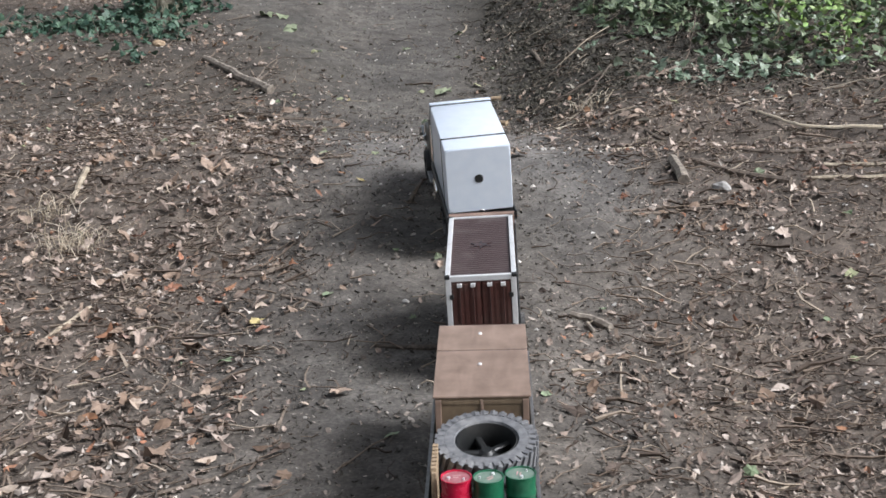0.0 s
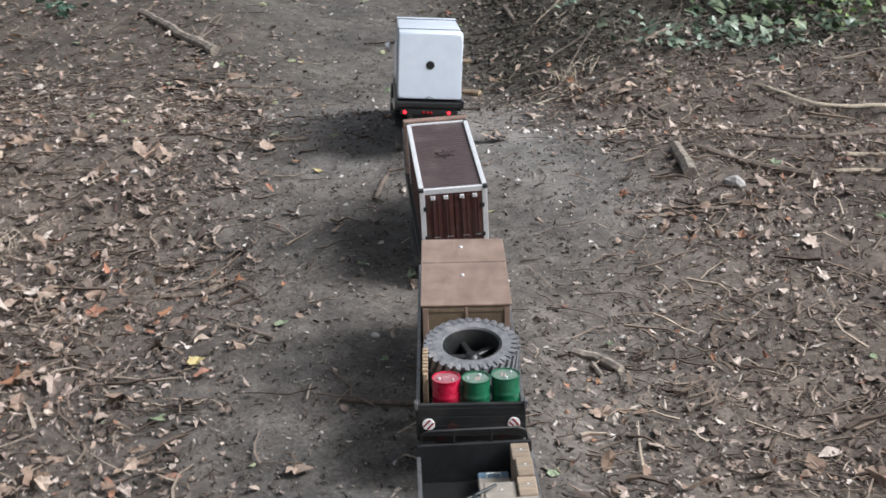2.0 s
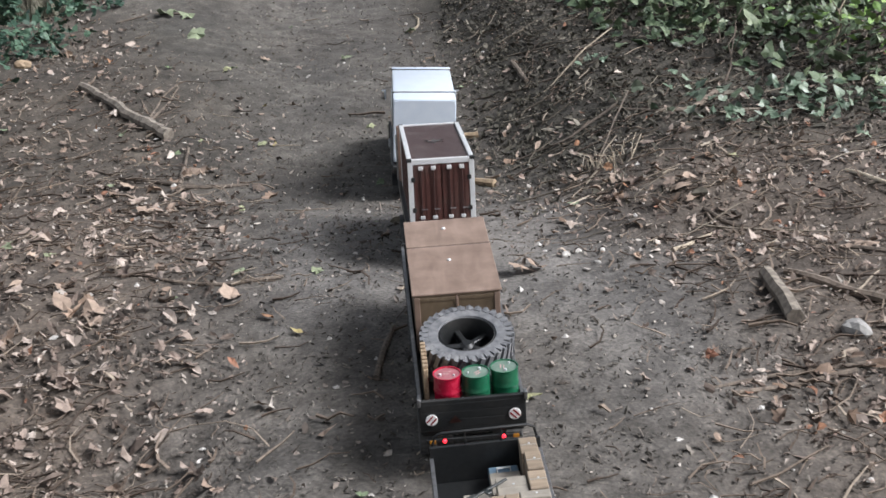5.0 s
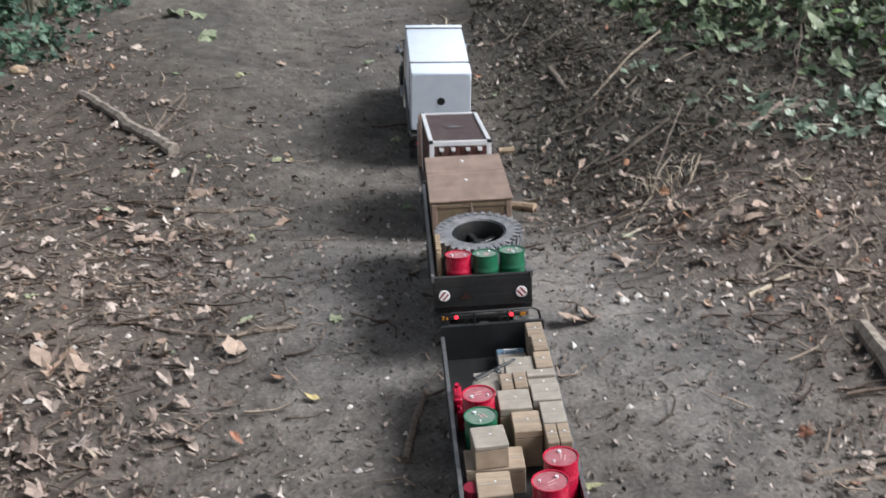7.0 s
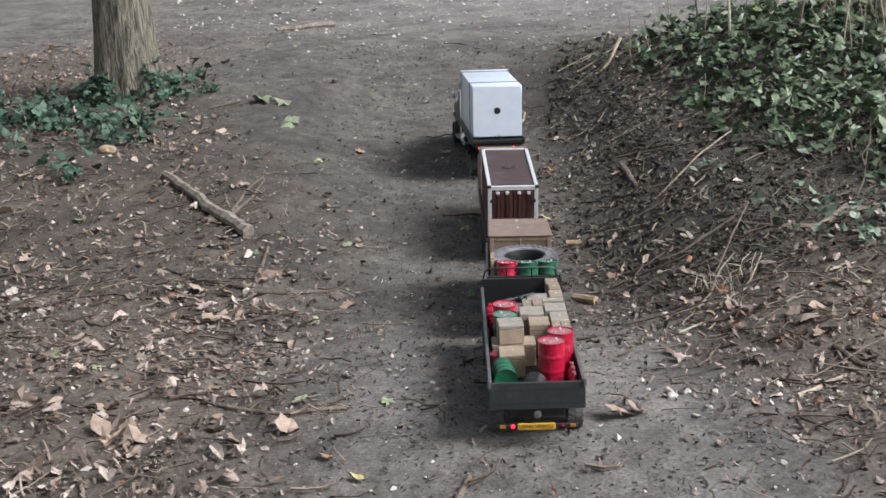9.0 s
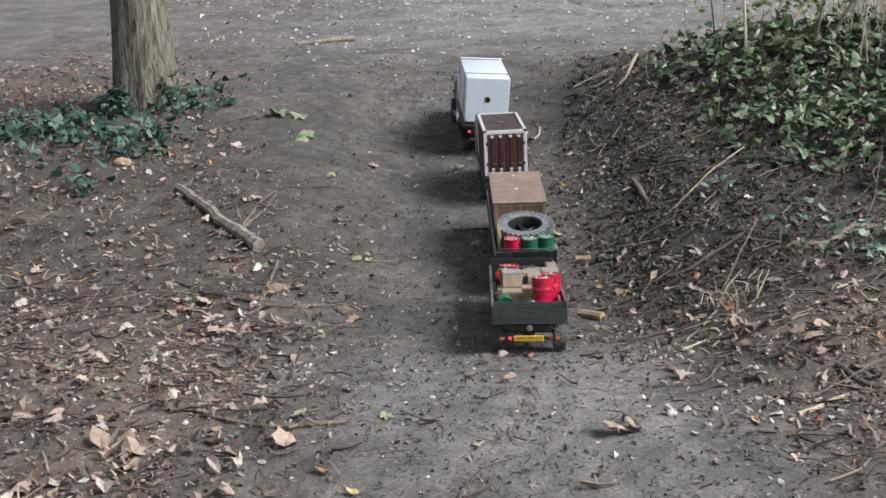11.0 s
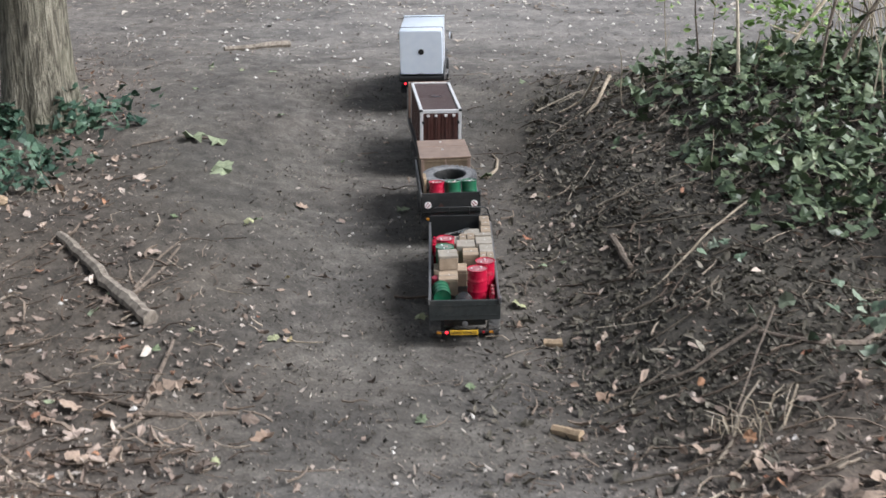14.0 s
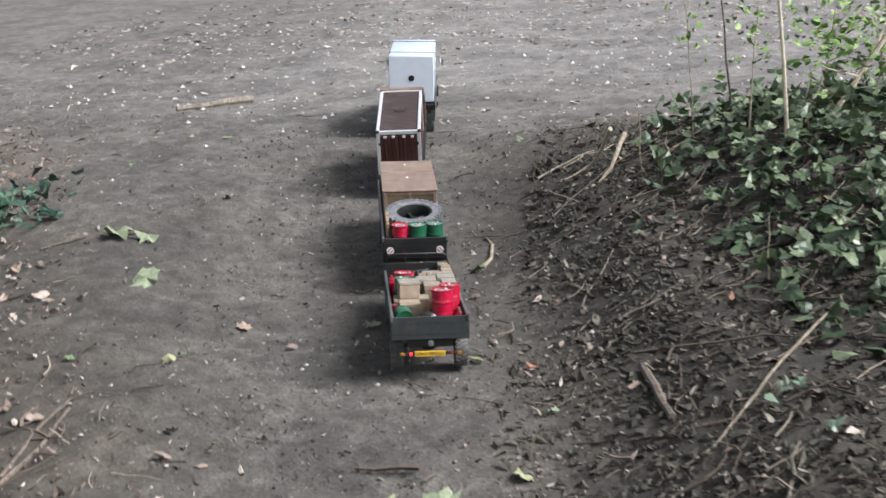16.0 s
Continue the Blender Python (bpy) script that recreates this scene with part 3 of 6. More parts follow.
            bm_v += [(px[0] + side_v[0] * rr * math.cos(k), px[1] + side_v[1] * rr * math.cos(k), zz + rr * math.sin(k)) for k in (0.5, 2.6, 4.7)]
            if i:
                q = base + 3 * i
                bm_f += [(q - 3 + k, q - 3 + (k + 1) % 3, q + (k + 1) % 3, q + k) for k in range(3)]
        bm_f += [(base, base + 2, base + 1), (base + 3 * n - 3, base + 3 * n - 2, base + 3 * n - 1)]
        base += 3 * n
    ob = mesh_object("twig_litter", bm_v, bm_f, TWIG_LITTER)
    tagged(ob, "small dead twigs lying in the leaf litter", "twigs", kind="stuff")

    # chalk chips
    verts, faces, base = [], [], 0
    pl = sown(rng, 1350, -2.6, 2.4, -2.0, 11.0, lambda x, y: (0.25 + 0.5 * smooth(6, 8, y) + 0.4 * (x > 0.6) * (y < 2)) * (1 - 0.8 * moss_and_shade(x, y)))
    for x, y, z in pl:
        s = min(rng.gamma(2.2, 0.0024) + 0.0025, 0.013)
        if y > 6.5:
            s *= 1.5
        p = np.array([(1, 0, 0), (0.2, 1, 0), (-1, 0.2, 0), (0, -1, 0), (0.1, 0, 0.8), (0, 0, -0.7)]) * rng.uniform(0.5, 1.2, (6, 3)) * s
        a = rng.uniform(0, 6.28)
        p = p @ np.array([[math.cos(a), math.sin(a), 0], [-math.sin(a), math.cos(a), 0], [0, 0, 1]]) + (x, y, z + 0.2 * s)
        verts += p.tolist()
        faces += [(base + i, base + (i + 1) % 4, base + 4) for i in range(4)] + [(base + (i + 1) % 4, base + i, base + 5) for i in range(4)]
        base += 6
    ob = mesh_object("stone_chips", verts, faces, STONE)
    tagged(ob, "small pale chalk chips trodden into the path", "stone chips", kind="stuff")


# ---- woodland things ----


def stick(name, points, r0, r1, material, label, category="stick", forks=(), n=7, group=""):
    """A dead branch lying on the ground through the given plan points; heights follow the ground."""
    rng = np.random.default_rng(int(abs(points[0][0] * 977 + points[0][1] * 131)) + 5)

    def body(bm, pts, a, b):
        dense, radii = [], []
        m = max(5, int(sum(math.dist(p[:2], q[:2]) for p, q in zip(pts, pts[1:])) / 0.035))
        t = np.linspace(0, len(pts) - 1, m)
        cols = [np.interp(t, range(len(pts)), [p[k] if len(p) > k else 0.0 for p in pts]) for k in range(3)]
        for i in range(m):
            r = a + (b - a) * i / (m - 1)
            j = rng.normal(0, 0.12 * r, 2)
            x, y = cols[0][i] + j[0], cols[1][i] + j[1]
            dense.append((x, y, gz(x, y) + r * 0.8 + cols[2][i]))
            radii.append(r * (1 + rng.normal(0, 0.07)))
        add_tube(bm, dense, radii, n)

    bm = bmesh.new()
    body(bm, points, r0, r1)
    for f in forks:
        body(bm, f, r1 * 0.8, r1 * 0.4)
    ob = part(name, bm, material, soft=True)
    return tagged(ob, label, category, group)


def stone(name, x, y, size, material, label, seed=1):
    rng = np.random.default_rng(seed)
    bm = bmesh.new()
    bmesh.ops.create_icosphere(bm, subdivisions=2, radius=1.0)
    for v in bm.verts:
        k = 1 + 0.22 * math.sin(3 * v.co.x + seed) * math.cos(2.5 * v.co.y + 2 * seed) + rng.normal(0, 0.05)
        v.co = Vector((v.co.x * size * k, v.co.y * size * 0.75 * k, v.co.z * size * 0.55 * k))
    ob = part(name, bm, material)
    ob.matrix_basis = pose(x, y, gz(x, y) + size * 0.25, 0, 0, 40 * seed)
    return tagged(ob, label, "stone")


def build_tree(x, y):
    rng = np.random.default_rng(21)
    tree = empty("tree", "broad-leaved tree with fissured grey-brown bark and ivy round its foot", "tree")
    z0 = gz(x, y) - 0.08
    tree.matrix_basis = pose(x, y, z0)
    bm = bmesh.new()
    n, hs = 64, [0, 0.05, 0.1, 0.16, 0.24, 0.34, 0.5, 0.7, 1.0, 1.4, 2.0, 3.0, 4.2, 5.5, 7.0]
    rings = []
    for h in hs:
        r = 0.147 - 0.009 * h + 0.085 * math.exp(-h / 0.16)
        ring = []
        for i in range(n):
            a = 2 * math.pi * i / n
            flare = 0.1 * math.exp(-h / 0.2) * (math.sin(5 * a + 0.6) + 0.6 * math.sin(3 * a + 2))
            rr = r * (1 + flare + 0.02 * math.sin(9 * a + 3 * h) + 0.012 * math.sin(23 * a + 1.5 * math.sin(4 * h)) + 0.01 * rng.normal())
            ring.append(bm.verts.new((rr * math.cos(a) + 0.012 * h, rr * math.sin(a) + 0.006 * h * h, h)))
        rings.append(ring)
    for a, b in zip(rings, rings[1:]):
        for i in range(n):
            bm.faces.new((a[i], a[(i + 1) % n], b[(i + 1) % n], b[i]))
    bm.faces.new(rings[-1])
    part("trunk", bm, BARK, tree, soft=True)
    tips = []
    for k in range(9):
        a, h = k * 2.4, 3.8 + 0.35 * k
        bm = bmesh.new()
        p = [Vector((0.012 * h, 0.006 * h * h, h))]
        for s in range(5):
            p.append(p[-1] + Vector((math.cos(a + 0.2 * s), math.sin(a + 0.2 * s), 0.5 + 0.15 * s)) * 0.45)
            tips.append(p[-1])
        add_tube(bm, p, [0.06, 0.05, 0.04, 0.028, 0.018, 0.01], 7)
        part("limb", bm, BARK, tree, soft=True)
    pl = []
    for t in tips:
        for _ in range(60):
            pl.append(tuple(t + Vector(rng.normal(0, 0.32, 3))))
    crown = scatter_leaves("crown", FRESH, pl, rng.uniform(0.07, 0.13, len(pl)), rng, ("oval",), 0.6, 0.4)
    crown.parent = tree


def ivy_patch(name, label, count, weight, x0, x1, y0, y1, seed, size=(0.03, 0.065), height=0.1, material=None, climb=()):
    rng = np.random.default_rng(seed)
    root = empty(name, label, "ivy", kind="stuff")
    pl = [(x, y, z + abs(rng.normal(0, height)) * (0.5 + 0.8 * patches(x, y, 2.0, 1.0)) + 0.01) for x, y, z in sown(rng, count, x0, x1, y0, y1, weight)]
    for cx, cy, n in climb:
        for a, h in zip(-1.2 + rng.choice((-1, 1), n, p=(0.6, 0.4)) * rng.uniform(0.35, 1.5, n), np.abs(rng.normal(0, 0.07, n))):
            r = 0.16 + 0.1 * math.exp(-h / 0.16)
            pl.append((cx + r * math.cos(a), cy + r * math.sin(a), gz(cx, cy) + h))
    ob = scatter_leaves("ivy_leaves", material or IVY, pl, rng.uniform(*size, len(pl)), rng, ("ivy",), 0.35, 0.4, stand=(-0.1, 0.9))
    ob.parent = root
    tagged(ob, kind="stuff")
    bm = bmesh.new()
    for x, y, z in pl[:: 7]:
        a = rng.uniform(0, 6.28)
        q = [(x, y, z - 0.004), (x + 0.03 * math.cos(a), y + 0.03 * math.sin(a), (z + gz(x, y)) / 2), (x + 0.07 * math.cos(a), y + 0.07 * math.sin(a), gz(x, y) - 0.005)]
        add_tube(bm, q, [0.0012, 0.0016, 0.002], 3)
    stems = part("ivy_stems", bm, TWIG, root)
    tagged(stems, kind="stuff")


def stem(base, top, r, label, sway=0.03, material=None, leaves=0, seed=1, leaf_size=(0.03, 0.055), spread=0.12, side_twigs=2):
    """An upright bare shoot, with a few side twigs and, where there are any, a spray of leaves."""
    rng = np.random.default_rng(seed)
    b, t = Vector((base[0], base[1], gz(*base) - 0.02)), Vector(top)
    plant = empty("sapling", label, "sapling")
    plant.matrix_basis = Matrix.Translation(b)
    pts = [(b.lerp(t, s) - b + Vector((rng.normal(0, sway) * s, rng.normal(0, sway) * s, 0))) for s in np.linspace(0, 1, 8)]
    shoot = part("stem", tube(pts, [r * (1 - 0.7 * s) for s in np.linspace(0, 1, 8)], 6), material or TWIG_PALE, plant, soft=True)
    for k in range(side_twigs):
        p = pts[int(rng.integers(2, 7))]
        d = Vector((rng.normal(0, 1), rng.normal(0, 1), rng.uniform(0.4, 1.2))).normalized() * float(rng.uniform(0.08, 0.22))
        part("side_twig", tube([p, p + d * 0.5 + Vector(rng.normal(0, 0.01, 3)), p + d], [r * 0.45, r * 0.35, r * 0.2], 5), material or TWIG_PALE, shoot, soft=True)
    if leaves:
        c = [pts[int(rng.integers(4, 8))] + Vector(rng.normal(0, spread, 3)) for _ in range(leaves)]
        lf = scatter_leaves("foliage", FRESH, [tuple(p) for p in c], rng.uniform(*leaf_size, leaves), rng, ("oval",), 0.6, 0.4)
        lf.parent = plant
    return plant


# ---- model vehicles ----
R_WHEEL = 0.042


def tyre_mesh(bm, r, w, lugs, lug_h, hole, lug_w=0.45):
    """A tyre round the x axis with a carcass and rows of raised lugs."""
    h = w / 2
    add_lathe(bm, [(hole, -h * 0.8), (hole * 1.06, -h * 0.98), (r * 0.82, -h), (r * 0.95, -h * 0.85), (r - lug_h, -h * 0.45), (r - lug_h, h * 0.45),
                   (r * 0.95, h * 0.85), (r * 0.82, h), (hole * 1.06, h * 0.98), (hole, h * 0.8), (hole, -h * 0.8)], 36, "x")
    for i in range(lugs):
        for side in (-1, 1):
            a = 2 * math.pi * (i + (0.25 if side > 0 else -0.25)) / lugs
            m = Matrix.Rotation(a, 4, "X") @ Matrix.Translation((side * h * 0.52, 0, r - lug_h * 1.6)) @ Matrix.Rotation(side * 0.35, 4, "Z")
            lw = 2 * math.pi * r / lugs * lug_w
            add_box(bm, -h * 0.5, h * 0.5, -lw / 2, lw / 2, 0, lug_h * 1.7, turn=m)
            m2 = Matrix.Rotation(a, 4, "X") @ Matrix.Translation((side * h * 0.93, 0, r * 0.83))
            add_box(bm, -h * 0.1, h * 0.1, -lw / 2, lw / 2, 0, r * 0.13, turn=m2)
    return bm


def add_wheel(parent, x, y, spinning, r=R_WHEEL, w=0.034):
    side = 1 if x > 0 else -1
    bm = lathe([(0.004, -w * 0.3), (r * 0.58, -w * 0.36), (r * 0.6, w * 0.3), (r * 0.54, w * 0.36), (r * 0.5, w * 0.2), (r * 0.22, w * 0.12), (r * 0.2, w * 0.36), (0.003, w * 0.38)], 24, "x")
    for k in range(6):
        a = 2 * math.pi * k / 6
        add_box(bm, w * 0.12, w * 0.22, -0.002, 0.002, 0, 0.004, turn=Matrix.Rotation(a, 4, "X") @ Matrix.Translation((0, 0, r * 0.33)))
    wheel = part("wheel", bm, STEEL, parent, "grey steel wheel", soft=True)
    tyre = part("tyre", tyre_mesh(bmesh.new(), r, w, 20, 0.003, r * 0.6), RUBBER, wheel, "dusty black treaded tyre")
    if side < 0:
        for o in (wheel, tyre):
            o.data.transform(Matrix.Rotation(math.pi, 4, "Z"))
    wheel.matrix_basis = pose(x, y, r)
    spinning.append((wheel, x, y, r))


def axle_and_chassis(parent, y0, y1, axles, z=0.07, half=0.035):
    bm = bmesh.new()
    for s in (-1, 1):
        add_box(bm, s * half - 0.004, s * half + 0.004, y0, y1, z - 0.008, z + 0.01, 0.001)
    for y in np.linspace(y0 + 0.02, y1 - 0.02, 5):
        add_box(bm, -half, half, y - 0.004, y + 0.004, z - 0.006, z + 0.006)
    part("chassis", bm, BLACK, parent)
    for y in axles:
        part("axle", lathe([(0.005, -0.075), (0.005, -0.02), (0.014, -0.012), (0.014, 0.012), (0.005, 0.02), (0.005, 0.075)], 12, "x", (0, y, R_WHEEL)), BLACK, parent)


def build_truck(spinning):
    t = empty("truck", "model truck with a dark cab and a silver box body", "model truck")
    axle_and_chassis(t, -0.06, 0.82, (0.05, 0.15, 0.66), 0.085)
    for y in (0.05, 0.15):
        for s in (-1, 1):
            add_wheel(t, s * 0.083, y, spinning)
    for s in (-1, 1):
        add_wheel(t, s * 0.088, 0.66, spinning)
    # platform under the box
    bm = box(-0.106, 0.106, -0.095, 0.4, 0.143, 0.158, 0.002)
    for s in (-1, 1):
        add_box(bm, s * 0.104 - 0.003, s * 0.104 + 0.003, -0.098, 0.4, 0.138, 0.166, 0.001)
    for y in np.linspace(-0.08, 0.38, 7):
        add_box(bm, -0.1, 0.1, y - 0.005, y + 0.005, 0.132, 0.143)
    part("platform", bm, BLACK, t, "dark grey steel platform")
    part("subframe", box(-0.05, 0.05, -0.08, 0.42, 0.092, 0.133, 0.003), BLACK, t)
    # box body: closed, with a blacked-out hole in its rear panel
    part("box_body", box(-0.1, 0.1, -0.072, 0.355, 0.165, 0.373, 0.005, segments=2), SILVER, t, "brushed silver box with rounded edges", soft=True)
    part("front_panel", box(-0.101, 0.101, 0.357, 0.378, 0.163, 0.378, 0.003, segments=2), SILVER, t, "silver front panel standing proud", soft=True)
    bm = bmesh.new()
    add_box(bm, -0.1015, 0.1015, 0.016, 0.0235, 0.3715, 0.3748, 0.0005)
    for s in (-1, 1):
        add_box(bm, s * 0.1005 - 0.001, s * 0.1005 + 0.001, 0.018, 0.0235, 0.163, 0.3735)
    part("seam_strip", bm, MATTE, t, "black rubber seam strip round the box")
    part("front_seam", box(-0.1008, 0.1008, 0.351, 0.358, 0.163, 0.3748), MATTE, t)
    bm = bmesh.new()
    n, w, h0, h1, rad, zc = 64, 0.0965, 0.169, 0.3685, 0.0115, 0.272
    outer = []
    for i in range(n):
        a = 2 * math.pi * i / n
        c, s = math.cos(a), math.sin(a)
        k = (abs(c) ** 18 + abs(s) ** 18) ** (-1 / 18)
        outer.append((w * c * k, (h0 + h1) / 2 + (h1 - h0) / 2 * s * k))
    loops = []
    for y in (-0.0722, -0.0745):
        loops.append([bm.verts.new((x, y, z)) for x, z in outer])
        loops.append([bm.verts.new((rad * math.cos(2 * math.pi * i / n), y, zc + rad * math.sin(2 * math.pi * i / n))) for i in range(n)])
    for a, b in ((0, 1), (2, 3), (0, 2), (1, 3)):
        for i in range(n):
            bm.faces.new((loops[a][i], loops[a][(i + 1) % n], loops[b][(i + 1) % n], loops[b][i]))
    part("rear_panel", bm, SILVER, t, "silver rear panel with a round hole", soft=True)
    # Black floor stands in for the darkness inside the hole.
    part("hole_backing", lathe([(0.0112, -0.0762), (0.0132, -0.0762), (0.0132, -0.0747), (0.0112, -0.0747), (0.0112, -0.0726), (0.001, -0.0726)], 28, "y", (0, 0, zc)), MATTE, t, "black ring and floor standing in for the hole's dark inside")
    part("latch", tube([(-0.012, -0.082, 0.163), (-0.011, -0.085, 0.171), (0, -0.086, 0.175), (0.011, -0.085, 0.171), (0.012, -0.082, 0.163)], 0.0015, 6), STEEL, t, "small steel loop handle")
    # rear lamps
    bm = box(-0.09, 0.09, -0.092, -0.084, 0.118, 0.134, 0.002)
    part("rear_beam", bm, BLACK, t)
    for x in (-0.076, -0.018, -0.006, 0.006, 0.062):
        part("tail_lamp", lathe([(0.0045, 0.004), (0.005, 0), (0.003, -0.003), (0.0005, -0.0035)], 14, "y", (x, -0.093, 0.126)), TAIL_LIT if x in (-0.076, 0.062) else TAIL_OFF, t, "round red tail lamp")
    # mudguards
    for s in (-1, 1):
        for y in (0.05, 0.15):
            bm = bmesh.new()
            arc = [(y + 0.05 * math.cos(a), 0.05 + 0.05 * math.sin(a)) for a in np.linspace(0.3, 2.84, 9)]
            lo = [[bm.verts.new((s * xx, p[0], p[1] + dz)) for p in arc] for xx, dz in ((0.064, 0), (0.103, 0), (0.103, 0.003), (0.064, 0.003))]
            for a, b in ((0, 1), (1, 2), (2, 3), (3, 0)):
                for i in range(8):
                    bm.faces.new((lo[a][i], lo[a][i + 1], lo[b][i + 1], lo[b][i]))
            part("mudguard", bm, BLACK, t)
        part("fuel_tank", lathe([(0.004, 0.3), (0.024, 0.302), (0.026, 0.306), (0.026, 0.424), (0.024, 0.428), (0.004, 0.43)], 20, "y", (s * 0.082, 0, 0.085)), CHROME, t, "polished fuel tank", soft=True)
    # cab
    bm = bmesh.new()
    sec = [(0.42, 0.1), (0.42, 0.29), (0.44, 0.305), (0.56, 0.305), (0.585, 0.29), (0.615, 0.2), (0.76, 0.185), (0.785, 0.17), (0.79, 0.1)]
    for w, off in ((0.094, 0.0),):
        l = [bm.verts.new((-w * (1 - 0.08 * (z > 0.21)), y, z)) for y, z in sec]
        r = [bm.verts.new((w * (1 - 0.08 * (z > 0.21)), y, z)) for y, z in sec]
        for i in range(len(sec)):
            j = (i + 1) % len(sec)
            bm.faces.new((l[i], l[j], r[j], r[i]))
        bm.faces.new(l)
        bm.faces.new(r)
    bmesh.ops.bevel(bm, geom=list(bm.edges), offset=0.006, segments=2, affect="EDGES", profile=0.5)
    cab = part("cab", bm, BLACK, t, "black bonneted cab", soft=True)
    part("windscreen", box(-0.075, 0.075, -0.001, 0.001, 0.0, 0.075, 0.0008, turn=Matrix.Translation((0, 0.6035, 0.208)) @ Matrix.Rotation(radians(18), 4, "X")), GLASS, cab)
    part("rear_window", box(-0.06, 0.06, 0.416, 0.4195, 0.235, 0.28, 0.001), GLASS, cab)
    for s in (-1, 1):
        part("side_window", box(s * 0.0875 - 0.0012, s * 0.0875 + 0.0012, 0.47, 0.565, 0.225, 0.285, 0.001), GLASS, cab)
        part("door_handle", box(s * 0.096 - 0.002, s * 0.096 + 0.002, 0.45, 0.465, 0.195, 0.199, 0.0005), CHROME, cab)
        part("fender", lathe([(0.05, -0.02), (0.053, -0.018), (0.053, 0.018), (0.05, 0.02), (0.05, -0.02)], 28, "x", (s * 0.09, 0.66, 0.06)), BLACK, t, soft=True)
        part("headlamp", lathe([(0.012, -0.012), (0.016, 0.0), (0.014, 0.006), (0.001, 0.008)], 20, "y", (s * 0.092, 0.74, 0.135)), CHROME, t, "round chromed headlamp", soft=True)
        mir = part("mirror", box(s * 0.128 - 0.009, s * 0.128 + 0.009, 0.428, 0.436, 0.25, 0.285, 0.003, segments=2), CHROME, t, "chromed wing mirror", soft=True)
        part("mirror_arm", tube([(s * 0.085, 0.5, 0.28), (s * 0.12, 0.46, 0.285), (s * 0.128, 0.436, 0.27)], 0.0016, 6), BLACK, mir)
        part("step", box(s * 0.1 - 0.012, s * 0.1 + 0.012, 0.45, 0.56, 0.066, 0.074, 0.002), STEEL, t)
        part("exhaust", lathe([(0.006, 0.1), (0.006, 0.29), (0.005, 0.292), (0.005, 0.28), (0.001, 0.28)], 14, "z", (s * 0.098, 0.405, 0)), CHROME, t, "upright chromed exhaust pipe", soft=True)
    part("bumper", box(-0.1, 0.1, 0.79, 0.81, 0.055, 0.085, 0.004, segments=2), CHROME, t, soft=True)
    part("towing_hitch", box(-0.012, 0.012, -0.125, -0.09, 0.072, 0.088, 0.003), STEEL, t)
    return t


def build_container_trailer(spinning):
    t = empty("container_trailer", "black model trailer with a red-brown wooden headboard", "model trailer")
    axle_and_chassis(t, -0.08, 0.47, (0.05, 0.17), 0.075)
    for y in (0.05, 0.17):
        for s in (-1, 1):
            add_wheel(t, s * 0.085, y, spinning)
    bm = box(-0.092, 0.092, -0.09, 0.48, 0.092, 0.104, 0.002)
    for s in (-1, 1):
        add_box(bm, s * 0.09 - 0.003, s * 0.09 + 0.003, -0.09, 0.47, 0.084, 0.104, 0.001)
    part("deck", bm, BLACK, t)
    board = part("headboard", box(-0.09, 0.09, 0.452, 0.476, 0.106, 0.267, 0.002), PLANK, t, "red-brown wooden headboard")
    for s in (-1, 1):
        part("bracket", box(s * 0.092 - 0.002, s * 0.092 + 0.002, 0.45, 0.478, 0.11, 0.24, 0.0008), STEEL, board)
    part("drawbar", tube([(0, 0.46, 0.082), (0, 0.66, 0.08), (0, 0.8, 0.08)], 0.007, 8), BLACK, t)
    part("rear_beam", box(-0.09, 0.09, -0.096, -0.088, 0.06, 0.08, 0.002), BLACK, t)
    for s in (-1, 1):
        part("tail_lamp", lathe([(0.005, 0.003), (0.006, 0), (0.003, -0.003), (0.0005, -0.0035)], 14, "y", (s * 0.07, -0.097, 0.07)), TAIL_OFF, t)
    part("towing_hitch", box(-0.01, 0.01, -0.125, -0.09, 0.072, 0.088, 0.003), STEEL, t)
    return t


